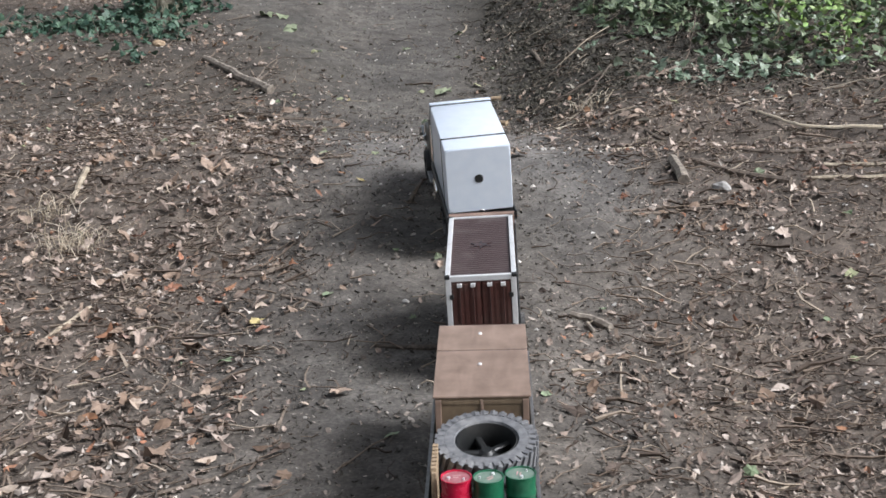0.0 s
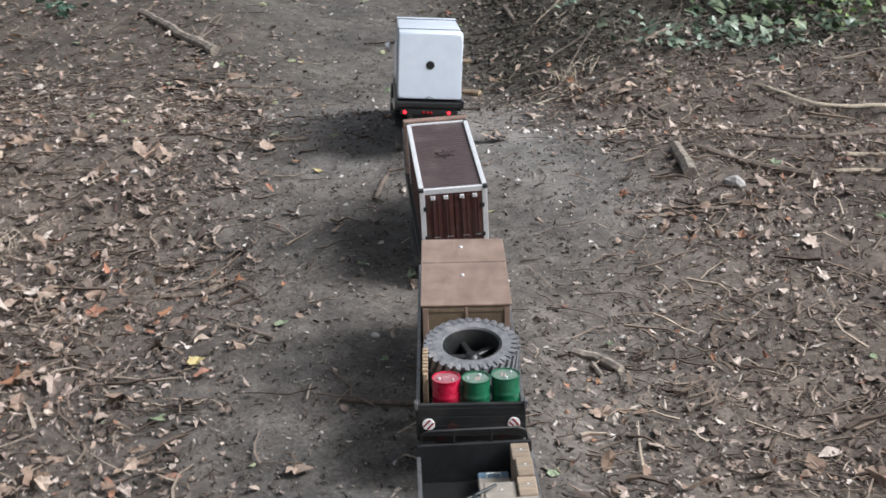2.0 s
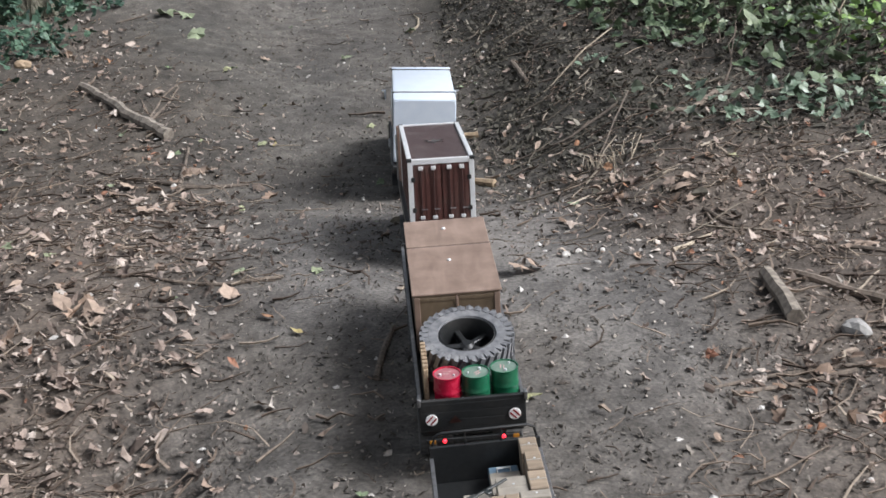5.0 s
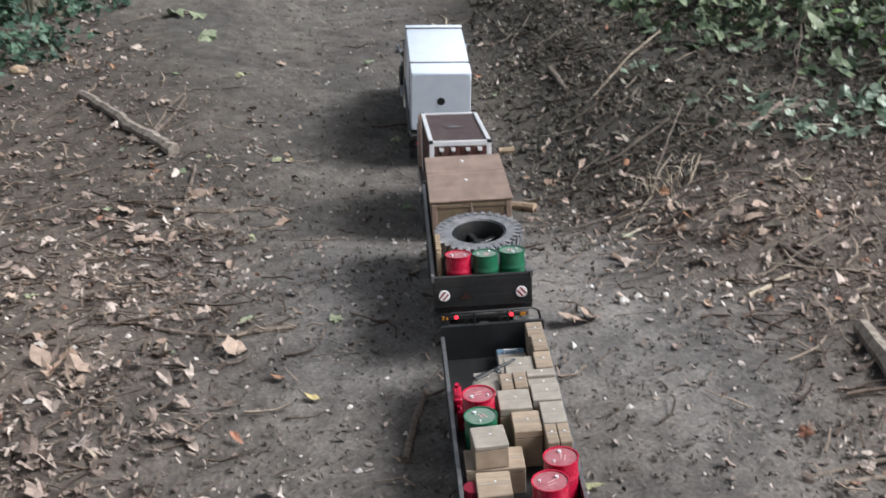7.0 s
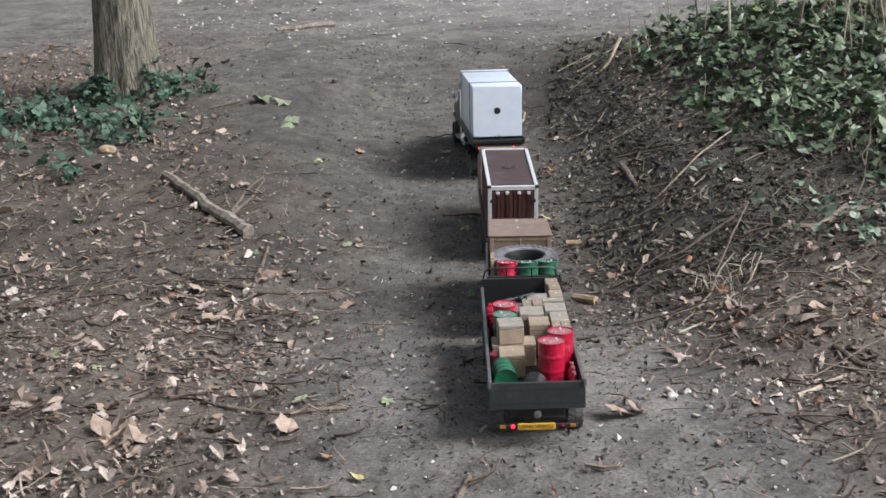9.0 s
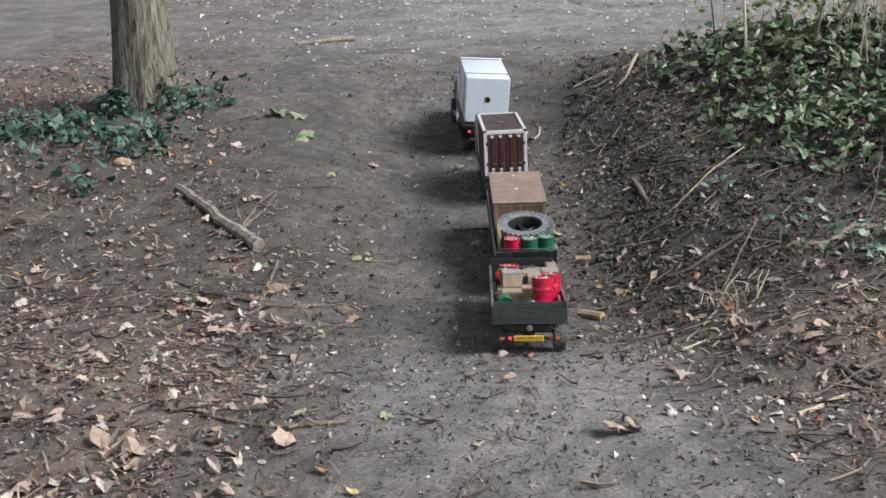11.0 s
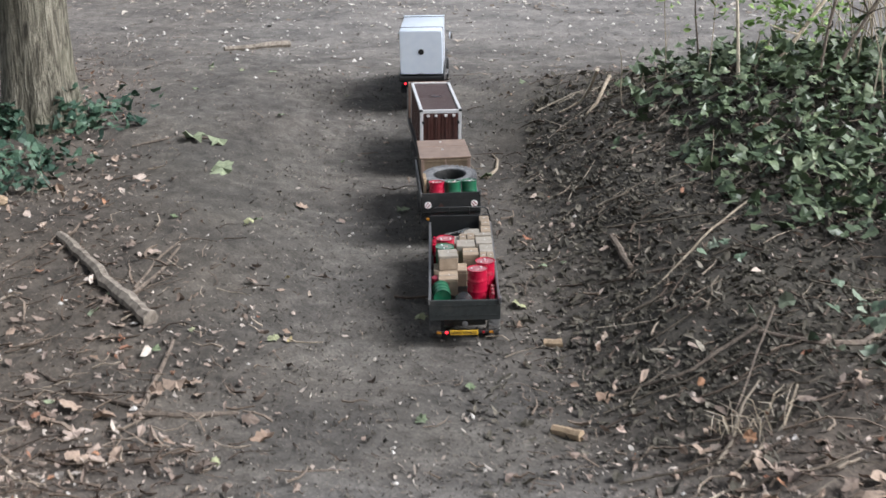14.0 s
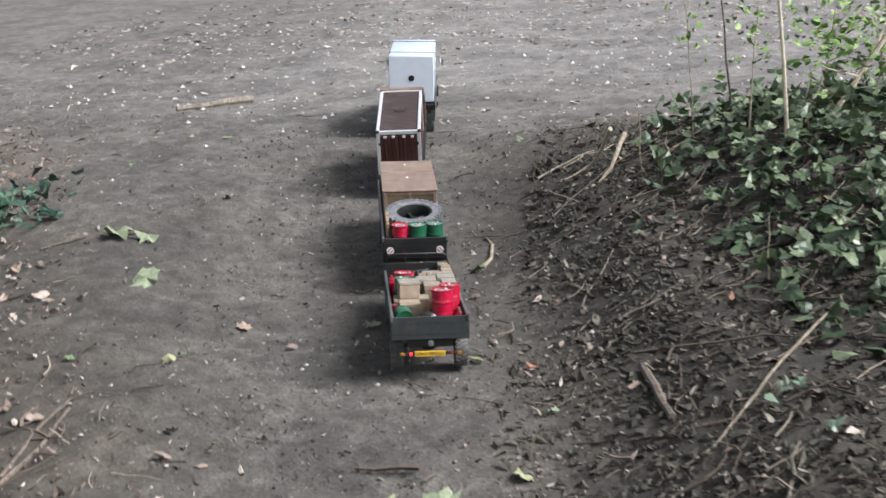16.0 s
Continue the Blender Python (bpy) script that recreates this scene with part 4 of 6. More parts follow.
def build_container():
    """A small shipping container, its base at height 0 and its doors towards -y."""
    c = empty("shipping_container", "maroon model shipping container with pale aluminium edges", "container")
    w, y0, y1, h = 0.084, -0.084, 0.383, 0.181
    bm = bmesh.new()

    def corrugated(fixed, lo, hi, count, other0, other1, axis):
        prev = None
        for i in range(count * 4 + 1):
            s = lo + (hi - lo) * i / (count * 4)
            d = (0, -0.0032, -0.0032, 0)[i % 4]
            f = fixed + (d if fixed > 0 else -d)
            if axis == "roof":
                pair = [bm.verts.new((other0, s, f)), bm.verts.new((other1, s, f))]
            else:
                pair = [bm.verts.new((f, s, other0)), bm.verts.new((f, s, other1))]
            if prev:
                bm.faces.new((prev[0], prev[1], pair[1], pair[0]))
            prev = pair

    corrugated(h - 0.003, y0 + 0.01, y1 - 0.008, 30, -w + 0.008, w - 0.008, "roof")
    part("roof", bm, MAROON_ROOF, c, "corrugated maroon roof")
    for s in (-1, 1):
        bm = bmesh.new()
        corrugated(s * (w - 0.002), y0 + 0.008, y1 - 0.006, 26, 0.006, h - 0.006, "side")
        part("side_wall", bm, MAROON, c)
    part("front_wall", box(-w + 0.004, w - 0.004, y1 - 0.008, y1 - 0.003, 0.005, h - 0.006), MAROON, c)
    part("base", box(-w + 0.001, w - 0.001, y0, y1, 0, 0.008, 0.001), MAROON_DARK, c)
    for s in (-1, 1):
        part("roof_rail", box(s * (w - 0.005) - 0.006, s * (w - 0.005) + 0.006, y0 + 0.006, y1 - 0.006, h - 0.007, h + 0.002, 0.001), SILVER_EDGE, c, "pale aluminium edge rail")
        part("rear_post", box(s * (w - 0.006) - 0.0065, s * (w - 0.006) + 0.0065, y0 - 0.002, y0 + 0.01, 0.004, h - 0.004, 0.001), SILVER_EDGE, c, "pale aluminium corner post")
        part("front_post", box(s * (w - 0.005) - 0.005, s * (w - 0.005) + 0.005, y1 - 0.01, y1 + 0.001, 0.004, h - 0.004, 0.001), SILVER_EDGE, c)
        for y in (y0 + 0.002, y1 - 0.004):
            part("corner_casting", box(s * (w - 0.004) - 0.0065, s * (w - 0.004) + 0.0065, y - 0.006, y + 0.006, h - 0.006, h + 0.003, 0.0015), BLACK, c)
    part("rear_header", box(-w + 0.009, w - 0.009, y0 - 0.0015, y0 + 0.008, h - 0.013, h + 0.001, 0.001), SILVER_EDGE, c)
    part("front_header", box(-w + 0.009, w - 0.009, y1 - 0.008, y1, h - 0.005, h + 0.001, 0.001), SILVER_EDGE, c)
    for s in (-1, 1):
        bm = bmesh.new()
        x0, x1 = (-0.0715, -0.0008) if s < 0 else (0.0008, 0.0715)
        add_box(bm, x0, x1, y0 + 0.001, y0 + 0.005, 0.012, h - 0.014, 0.0008)
        door = part("door", bm, MAROON, c, "closed maroon container door")
        for k in range(5):
            xx = x0 + (x1 - x0) * (k + 0.5) / 5
            part("panel", box(xx - 0.0045, xx + 0.0045, y0 - 0.0005, y0 + 0.001, 0.018, h - 0.02, 0.0004), MAROON, door)
        for x in (x0 + 0.02, x0 + 0.052):
            part("locking_bar", lathe([(0.0016, 0.014), (0.0016, h - 0.016)], 8, "z", (x, y0 - 0.0035, 0)), MAROON_DARK, door)
            for z, hh in ((h - 0.022, 0.005), (0.03, 0.004), (0.018, 0.004)):
                part("bar_keeper", box(x - 0.006, x + 0.006, y0 - 0.0065, y0 - 0.0005, z - hh, z + hh, 0.0012), SILVER_EDGE, door, "bright steel keeper")
            part("door_lever", box(x - 0.002, x + 0.014, y0 - 0.0065, y0 - 0.0045, 0.05, 0.053, 0.0005), STEEL, door)
        for z in (0.05, 0.13):
            part("hinge", box(s * 0.0715 - 0.005, s * 0.0715 + 0.005, y0 - 0.0035, y0 + 0.001, z - 0.006, z + 0.006, 0.001), BLACK, door)
    # plain dark painted mark on the roof
    bm = lathe([(0.017, 0.0), (0.017, 0.0009), (0.001, 0.0012)], 24)
    for v in bm.verts:
        v.co.y *= 0.8
    for k in range(6):
        a = math.pi / 6 + k * math.pi / 3
        add_box(bm, 0.012, 0.03, -0.0022, 0.0022, 0, 0.0008, turn=Matrix.Rotation(a, 4, "Z"))
    bmesh.ops.translate(bm, vec=(0, 0.15, h - 0.0025), verts=bm.verts)
    part("roof_mark", bm, DECAL, c, "dark painted emblem on the roof")
    return c


def side_board(parent, x, y0, y1, z0, z1, material, strip=True):
    bm = box(x - 0.003, x + 0.003, y0, y1, z0, z1, 0.0008)
    for z in np.linspace(z0 + 0.015, z1 - 0.01, 3):
        add_box(bm, x - 0.0042, x + 0.0042, y0 + 0.004, y1 - 0.004, z - 0.0012, z + 0.0012)
    b = part("side_board", bm, material, parent)
    if strip:
        part("edge_strip", box(x - 0.0035, x + 0.0035, y0, y1, z1, z1 + 0.002, 0.0006), SILVER_EDGE if strip == 2 else STEEL, b, "worn metal edge strip")
    return b


def hazard_plate(parent, x, y, z):
    p = part("hazard_plate", lathe([(0.0005, -0.0012), (0.011, -0.0012), (0.0115, -0.0006), (0.0115, 0.001), (0.0005, 0.001)], 24, "y", (x, y, z)), WHITE, parent, "round white plate with dark red slanting stripes")
    lean = 1 if x < 0 else -1
    for k in (-1, 1):
        part("red_stripe", box(-0.0015, 0.0015, y - 0.0019, y - 0.0012, -0.0088, 0.0088, turn=Matrix.Translation((x, 0, z)) @ Matrix.Rotation(radians(42 * lean), 4, "Y") @ Matrix.Translation((k * 0.0042, 0, 0))), TAIL_OFF, p)


def lamp_bar(parent, y, z, half, lit=(-1, 1)):
    part("lamp_bar", box(-half, half, y, y + 0.006, z - 0.004, z + 0.004, 0.001), BLACK, parent)
    for s in (-1, 1):
        part("tail_lamp", lathe([(0.0038, 0.003), (0.0042, 0), (0.0025, -0.003), (0.0005, -0.0035)], 14, "y", (s * half * 0.62, y - 0.001, z)), TAIL_LIT if s in lit else TAIL_OFF, parent, "round red tail lamp")
        part("turn_lamp", box(s * half * 0.88 - 0.006, s * half * 0.88 + 0.006, y - 0.003, y, z - 0.004, z + 0.004, 0.001), AMBER, parent, "amber turn lamp")


def build_flatbed(spinning):
    t = empty("flatbed_trailer", "black dropside model trailer with hazard plates on its tailgate", "model trailer")
    axle_and_chassis(t, -0.01, 0.72, (0.1, 0.52), 0.08)
    for y in (0.1, 0.52):
        for s in (-1, 1):
            add_wheel(t, s * 0.084, y, spinning)
    part("bed_floor", box(-0.096, 0.096, -0.02, 0.735, 0.108, 0.12, 0.001), BLACK, t)
    for s in (-1, 1):
        side_board(t, s * 0.097, -0.02, 0.735, 0.112, 0.172, BLACK)
    bm = box(-0.1, 0.1, -0.03, -0.022, 0.124, 0.19, 0.0015)
    for z in (0.14, 0.157, 0.174):
        add_box(bm, -0.097, 0.097, -0.0306, -0.03, z - 0.0075, z + 0.0075, 0.0003)
    gate = part("tailgate", bm, BLACK, t, "black slatted tailgate")
    for s in (-1, 1):
        hazard_plate(gate, s * 0.078, -0.0335, 0.151)
        part("gate_latch", box(s * 0.1 - 0.003, s * 0.1 + 0.003, -0.034, -0.02, 0.18, 0.196, 0.001), STEEL, gate)
    bm = bmesh.new()
    vs = [bm.verts.new((x, -0.0332, z)) for x, z in ((-0.046, 0.142), (-0.022, 0.142), (-0.034, 0.158))]
    bmesh.ops.solidify(bm, geom=[bm.faces.new(vs)], thickness=0.0006)
    part("gate_mark", bm, MAROON, gate, "dark red painted mark")
    part("front_board", box(-0.1, 0.1, 0.735, 0.742, 0.112, 0.18, 0.0015), BLACK, t)
    lamp_bar(t, -0.03, 0.102, 0.09)
    part("towing_hitch", box(-0.011, 0.011, -0.125, -0.02, 0.074, 0.088, 0.003), STEEL, t)
    part("turntable", lathe([(0.05, 0.066), (0.05, 0.09), (0.002, 0.09)], 28, "z", (0, 0.52, 0)), BLACK, t)
    bm = tube([(-0.03, 0.56, 0.07), (0, 0.78, 0.08), (0, 0.966, 0.08)], 0.005, 8)
    add_tube(bm, [(0.03, 0.56, 0.07), (0, 0.78, 0.08)], 0.005, 8)
    part("drawbar", bm, BLACK, t)
    return t


def build_last_trailer(spinning):
    t = empty("dropside_trailer", "dark grey dropside model trailer with a front hoop rail", "model trailer")
    axle_and_chassis(t, -0.03, 0.6, (0.055, 0.5), 0.066)
    for y in (0.055, 0.5):
        for s in (-1, 1):
            add_wheel(t, s * 0.085, y, spinning)
    part("bed_floor", box(-0.096, 0.096, -0.038, 0.652, 0.078, 0.086, 0.001), BLACK, t)
    for s in (-1, 1):
        side_board(t, s * 0.098, -0.038, 0.652, 0.08, 0.137, DARKGREEN)
    bm = box(-0.101, 0.101, -0.046, -0.039, 0.079, 0.139, 0.0012)
    for z in (0.094, 0.124):
        add_box(bm, -0.098, 0.098, -0.0468, -0.046, z - 0.0006, z + 0.0006)
    gate = part("tailgate", bm, DARKGREEN, t, "dark grey tailgate")
    for s in (-1, 1):
        part("gate_latch", box(s * 0.1 - 0.003, s * 0.1 + 0.003, -0.05, -0.036, 0.128, 0.146, 0.001), STEEL, gate)
    part("front_board", box(-0.1, 0.1, 0.652, 0.659, 0.08, 0.16, 0.0012), BLACK, t)
    rail = [(-0.094, 0.66, 0.12), (-0.094, 0.66, 0.16), (-0.09, 0.655, 0.18), (-0.078, 0.652, 0.188), (0.078, 0.652, 0.188), (0.09, 0.655, 0.18), (0.094, 0.66, 0.16), (0.094, 0.66, 0.12)]
    bm = tube(rail, 0.0026, 8)
    for x in (-0.035, 0.03):
        add_tube(bm, [(x, 0.655, 0.15), (x, 0.653, 0.187)], 0.002, 6)
    part("hoop_rail", bm, BLACK, t, "black tubular hoop rail", soft=True)
    part("underrun", box(-0.06, 0.06, -0.03, -0.01, 0.055, 0.078, 0.003), BLACK, t)
    part("towing_eye", lathe([(0.003, -0.003), (0.008, -0.002), (0.008, 0.002), (0.003, 0.003)], 14, "y", (0, -0.052, 0.07)), STEEL, t)
    lamp_bar(t, -0.046, 0.042, 0.084, (-1,))
    plate = part("plate", box(-0.042, 0.037, -0.051, -0.048, 0.0355, 0.0495, 0.0006), YELLOW_PLATE, t, "yellow plate lettered LONG VEHICLE")
    cu = bpy.data.curves.new("lettering", "FONT")
    cu.body, cu.size, cu.extrude, cu.align_x, cu.align_y = "LONG VEHICLE", 0.0105, 0.0003, "CENTER", "CENTER"
    tmp = bpy.data.objects.new("lettering", cu)
    scene.collection.objects.link(tmp)
    me = bpy.data.meshes.new_from_object(tmp.evaluated_get(bpy.context.evaluated_depsgraph_get()))
    bpy.data.objects.remove(tmp)
    me.materials.clear()
    me.materials.append(BLACK)
    me.transform(Matrix.Translation((-0.0025, -0.0515, 0.0425)) @ Matrix.Rotation(radians(90), 4, "X"))
    lettering = new("lettering", me)
    lettering.parent = plate
    bm = tube([(-0.03, 0.53, 0.06), (0, 0.64, 0.072), (0, 0.69, 0.08)], 0.005, 8)
    add_tube(bm, [(0.03, 0.53, 0.06), (0, 0.64, 0.072)], 0.005, 8)
    part("drawbar", bm, BLACK, t)
    part("turntable", lathe([(0.045, 0.056), (0.045, 0.076), (0.002, 0.076)], 28, "z", (0, 0.5, 0)), BLACK, t)
    return t


# ---- cargo ----


def barrel(colour, lid, label, r=0.029, h=0.095):
    b = empty("barrel", label, "barrel", "model oil barrels")
    pr = [(r * 0.94, 0.001), (r, 0.0), (r, 0.003)]
    for k in (1, 2):
        z = h * k / 3
        pr += [(r * 0.975, z - 0.0085), (r * 0.975, z - 0.0035), (r * 1.015, z - 0.001), (r * 1.015, z + 0.001), (r * 0.975, z + 0.0035), (r * 0.975, z + 0.0085)]
    pr += [(r * 0.975, h - 0.008), (r * 0.975, h - 0.0035), (r * 1.02, h - 0.002), (r * 1.02, h), (r * 0.95, h), (r * 0.93, h - 0.003)]
    body = lathe(pr, 32)
    part("shell", body, colour, b, soft=True)
    part("lid", lathe([(r * 0.935, h - 0.0045), (r * 0.93, h - 0.0024), (r * 0.6, h - 0.0022), (0.001, h - 0.002)], 32), lid, b, "dusty lid with bungs")
    for x, y, q in ((0.5, 0.1, 0.11), (-0.45, 0.35, 0.07)):
        part("bung", lathe([(r * q, h - 0.0022), (r * q, h + 0.0008), (0.0008, h + 0.001)], 12, "z", (r * x, r * y, 0)), SILVER_EDGE, b, "bright bung")
    part("sticker", box(-r * 0.3, r * 0.2, -r * 0.28, -r * 0.2, h - 0.0022, h - 0.0016), SCUFFED, b, "worn sticker of plain bars")
    part("sticker", box(-r * 0.2, r * 0.3, -r * 0.05, r * 0.02, h - 0.0022, h - 0.0016), SCUFFED, b, "worn sticker of plain bars")
    return b


def crate(x0, x1, y0, y1, z0, z1, label="small brown wooden crate with a closed lid", lid=None):
    """A small box with a lid seam and a label; its base is at its own origin."""
    cx, cy, w, d, h = (x0 + x1) / 2, (y0 + y1) / 2, (x1 - x0) / 2, (y1 - y0) / 2, z1 - z0
    c = empty("crate", label, "crate", "model crates")
    part("body", box(-w, w, -d, d, 0, h * 0.8, 0.0012), CRATE, c)
    part("lid", box(-w - 0.0004, w + 0.0004, -d - 0.0004, d + 0.0004, h * 0.8 + 0.0006, h, 0.0014), lid or CRATE, c)
    part("tape", box(-w * 0.9, w * 0.9, -0.002, 0.002, h, h + 0.0004), GREY_PANEL, c)
    part("knob", lathe([(0.002, h), (0.0021, h + 0.0009), (0.0006, h + 0.0012)], 10, "z", (w * 0.1, d * 0.15, 0)), SILVER_EDGE, c, "bright round stud")
    return c, pose(cx, cy, z0)


def build_big_crate():
    c = empty("wooden_crate", "large stained plywood crate with a lid in two halves", "crate")
    w, l, h = 0.0885, 0.385, 0.137
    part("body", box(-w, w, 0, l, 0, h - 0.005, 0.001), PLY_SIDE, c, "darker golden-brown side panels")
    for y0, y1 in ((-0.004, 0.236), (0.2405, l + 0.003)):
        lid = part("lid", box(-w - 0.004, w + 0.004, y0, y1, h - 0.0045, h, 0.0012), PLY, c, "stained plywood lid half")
        part("knob", lathe([(0.004, h), (0.0045, h + 0.002), (0.002, h + 0.004), (0.0005, h + 0.0042)], 14, "z", (-0.004, y0 + (0.16 if y0 < 0.1 else 0.09), 0)), SILVER_EDGE, lid, "pale round knob")
    # Black strip painting the shade inside the gap between the lid halves.
    part("gap_shade", box(-w - 0.002, w + 0.002, 0.2362, 0.2403, h - 0.006, h - 0.001), MATTE, c, "black strip standing in for the shaded gap between the lid halves")
    for x, hw in ((-w + 0.006, 0.006), (0.0, 0.0028), (w - 0.006, 0.006)):
        part("batten", box(x - hw, x + hw, -0.003, 0.0005, 0.004, h - 0.008, 0.001), PLY, c)
    for z in (0.01, h - 0.014):
        for x0, x1 in ((-w + 0.0125, -0.0032), (0.0032, w - 0.0125)):
            part("rail", box(x0, x1, -0.002, 0.0005, z - 0.004, z + 0.004, 0.0008), PLY_SIDE, c)
    return c


def build_spare_tyre():
    s = empty("spare_tyre", "big chunky off-road spare tyre on a black spoked rim", "tyre")
    r, w = 0.0935, 0.075
    turn = Matrix.Rotation(radians(90), 4, "Y")
    bm = tyre_mesh(bmesh.new(), r, w, 32, 0.01, r * 0.6, 0.5)
    bm.transform(turn)
    part("tyre", bm, RUBBER_GREY, s, "dusty grey rubber with deep lugs")
    bm = lathe([(r * 0.6, -w * 0.42), (r * 0.62, -w * 0.44), (r * 0.62, w * 0.44), (r * 0.58, w * 0.46), (r * 0.54, w * 0.3), (r * 0.54, -w * 0.42), (r * 0.6, -w * 0.42)], 40)
    part("rim", bm, BLACK, s, soft=True)
    hub = part("hub", lathe([(r * 0.16, -w * 0.35), (r * 0.17, w * 0.1), (r * 0.1, w * 0.18), (0.001, w * 0.18)], 20), BLACK, s, soft=True)
    for k in range(5):
        a = 2 * math.pi * k / 5 + 0.3
        part("spoke", box(r * 0.1, r * 0.57, -0.006, 0.006, -w * 0.1, w * 0.12, 0.002, turn=Matrix.Rotation(a, 4, "Z")), BLACK, hub)
    return s


def jerrycan(label):
    j = empty("jerrycan", label, "jerrycan")
    part("body", box(-0.0075, 0.0075, -0.018, 0.018, 0, 0.042, 0.003, segments=2), RED, j, soft=True)
    bm = bmesh.new()
    for x in (-0.004, 0, 0.004):
        add_tube(bm, [(x, -0.012, 0.041), (x, -0.011, 0.048), (x, 0.005, 0.048), (x, 0.006, 0.041)], 0.0011, 6)
    part("handle", bm, RED, j)
    part("spout", lathe([(0.004, 0.04), (0.004, 0.05), (0.001, 0.05)], 12, "z", (0, 0.013, 0)), RED, j)
    return j


def small_can(label):
    c = empty("can", label, "can")
    part("body", lathe([(0.009, 0), (0.0095, 0.002), (0.0095, 0.03), (0.006, 0.036), (0.004, 0.04), (0.004, 0.046), (0.001, 0.047)], 16), RED, c, soft=True)
    part("cap", lathe([(0.0045, 0.044), (0.0045, 0.05), (0.001, 0.05)], 12), RED_TOP, c)
    return c


def build_cargo():
    """All that the trailers carry: (thing, its pose in the trailer's space), trailer by trailer."""
    on_container = [(build_container(), pose(0, 0, 0.104))]
    flat = [(build_big_crate(), pose(0, 0.286, 0.1205)), (build_spare_tyre(), pose(0.008, 0.189, 0.179, 9, 0, 0) @ pose(0, 0, 0, 0, 0, 20))]
    for x, y, c, l, text in ((-0.044, 0.012, RED, RED_TOP, "red model oil barrel with a dusty lid"), (0.011, 0.01, GREEN, GREEN_TOP, "green model oil barrel with a dusty lid"), (0.066, 0.022, GREEN, GREEN_TOP, "green model oil barrel in the trailer corner")):
        flat.append((barrel(c, l, text, 0.0265, 0.1), pose(x, y + 0.008, 0.1205, 0, 0, 40 * x * 100)))
    bm = box(-0.0045, 0.0045, -0.055, 0.055, 0, 0.102, 0.0012)
    for y in np.linspace(-0.045, 0.045, 7):
        add_box(bm, -0.0052, 0.0052, y - 0.0045, y + 0.0045, 0.094, 0.109, 0.0008)
    plank = tagged(part("notched_board", bm, RAW_WOOD), "pale notched wooden board standing along the trailer side", "board")
    flat.append((plank, pose(-0.083, 0.085, 0.1205)))

    last = []
    for x0, x1, y0, y1, z1, lid in (
        (0.062, 0.093, 0.592, 0.646, 0.16, None), (0.066, 0.0935, 0.53, 0.588, 0.165, None), (0.008, 0.06, 0.463, 0.522, 0.158, GREY_PANEL), (0.063, 0.0935, 0.467, 0.524, 0.165, None),
        (0.043, 0.0935, 0.44, 0.462, 0.165, GREY_PANEL), (0.043, 0.0935, 0.41, 0.437, 0.16, GREY_PANEL), (-0.006, 0.016, 0.402, 0.458, 0.163, None), (0.018, 0.0405, 0.402, 0.455, 0.166, None),
        (0.044, 0.0935, 0.353, 0.406, 0.168, GREY_PANEL), (-0.016, 0.04, 0.336, 0.398, 0.165, GREY_PANEL), (0.053, 0.0935, 0.284, 0.35, 0.165, GREY_PANEL), (0.053, 0.072, 0.222, 0.28, 0.165, None),
        (0.074, 0.0935, 0.222, 0.28, 0.165, None), (0.002, 0.05, 0.27, 0.333, 0.16, None), (-0.072, -0.016, 0.125, 0.192, 0.138, None), (-0.086, 0.012, 0.198, 0.26, 0.138, None),
        (-0.05, -0.002, 0.463, 0.505, 0.14, GREY_PANEL), (-0.055, -0.008, 0.408, 0.458, 0.15, GREY_PANEL), (0.02, 0.045, -0.03, 0.02, 0.11, GREY_PANEL),
    ):
        c, p = crate(x0, x1, y0, y1, 0.0862, z1, "small brown wooden crate with a grey weathered lid" if lid else "small plain brown wooden crate", lid)
        last.append((c, p))
    c, p = crate(-0.072, -0.016, 0.198, 0.258, 0.1392, 0.184, "small grey-brown crate stacked on another", GREY_PANEL)
    last.append((c, p @ pose(0, 0, 0, 0, 0, 4)))
    last.append((barrel(RED, RED_TOP, "red model oil barrel standing by the tailgate", 0.0295, 0.098), pose(0.04, 0.09, 0.0862, 0, 0, 30)))
    last.append((barrel(RED, RED_TOP, "red model oil barrel beside the side board", 0.0285, 0.098), pose(0.065, 0.154, 0.0862, 0, 0, 80)))
    last.append((barrel(RED, RED_TOP, "red model oil barrel among the crates", 0.0285, 0.098), pose(-0.05, 0.362, 0.0862, 0, 0, 200)))
    last.append((barrel(GREEN, GREEN_TOP, "green model oil barrel among the crates", 0.0285, 0.094), pose(-0.052, 0.298, 0.0862, 0, 0, 120)))
    last.append((barrel(GREEN, GREEN_TOP, "green model oil barrel lying on its side", 0.0255, 0.075), pose(-0.063, 0.06, 0.1125, -90, 0, 4) @ pose(0, 0, -0.02)))
    bm = lathe([(0.005, 0), (0.02, 0.0), (0.024, 0.004), (0.0245, 0.05), (0.02, 0.056), (0.005, 0.056)], 30, "y")
    for k in range(5):
        add_lathe(bm, [(0.0235, 0.006 + 0.01 * k), (0.026, 0.008 + 0.01 * k), (0.026, 0.011 + 0.01 * k), (0.0235, 0.013 + 0.01 * k)], 30, "y")
    roll = tagged(part("rubber_roll", bm, ROLL, soft=True), "dark ribbed rubber roll lying behind the tailgate", "roll")
    last.append((roll, pose(-0.008, -0.03, 0.1125, 0, 0, -8)))
    drum = tagged(part("small_drum", lathe([(0.003, 0), (0.017, 0.001), (0.018, 0.004), (0.018, 0.04), (0.016, 0.044), (0.003, 0.045)], 24, "z"), DARK_RED, soft=True), "small dark red drum beside a crate", "drum")
    last.append((drum, pose(-0.0775, 0.165, 0.0862)))
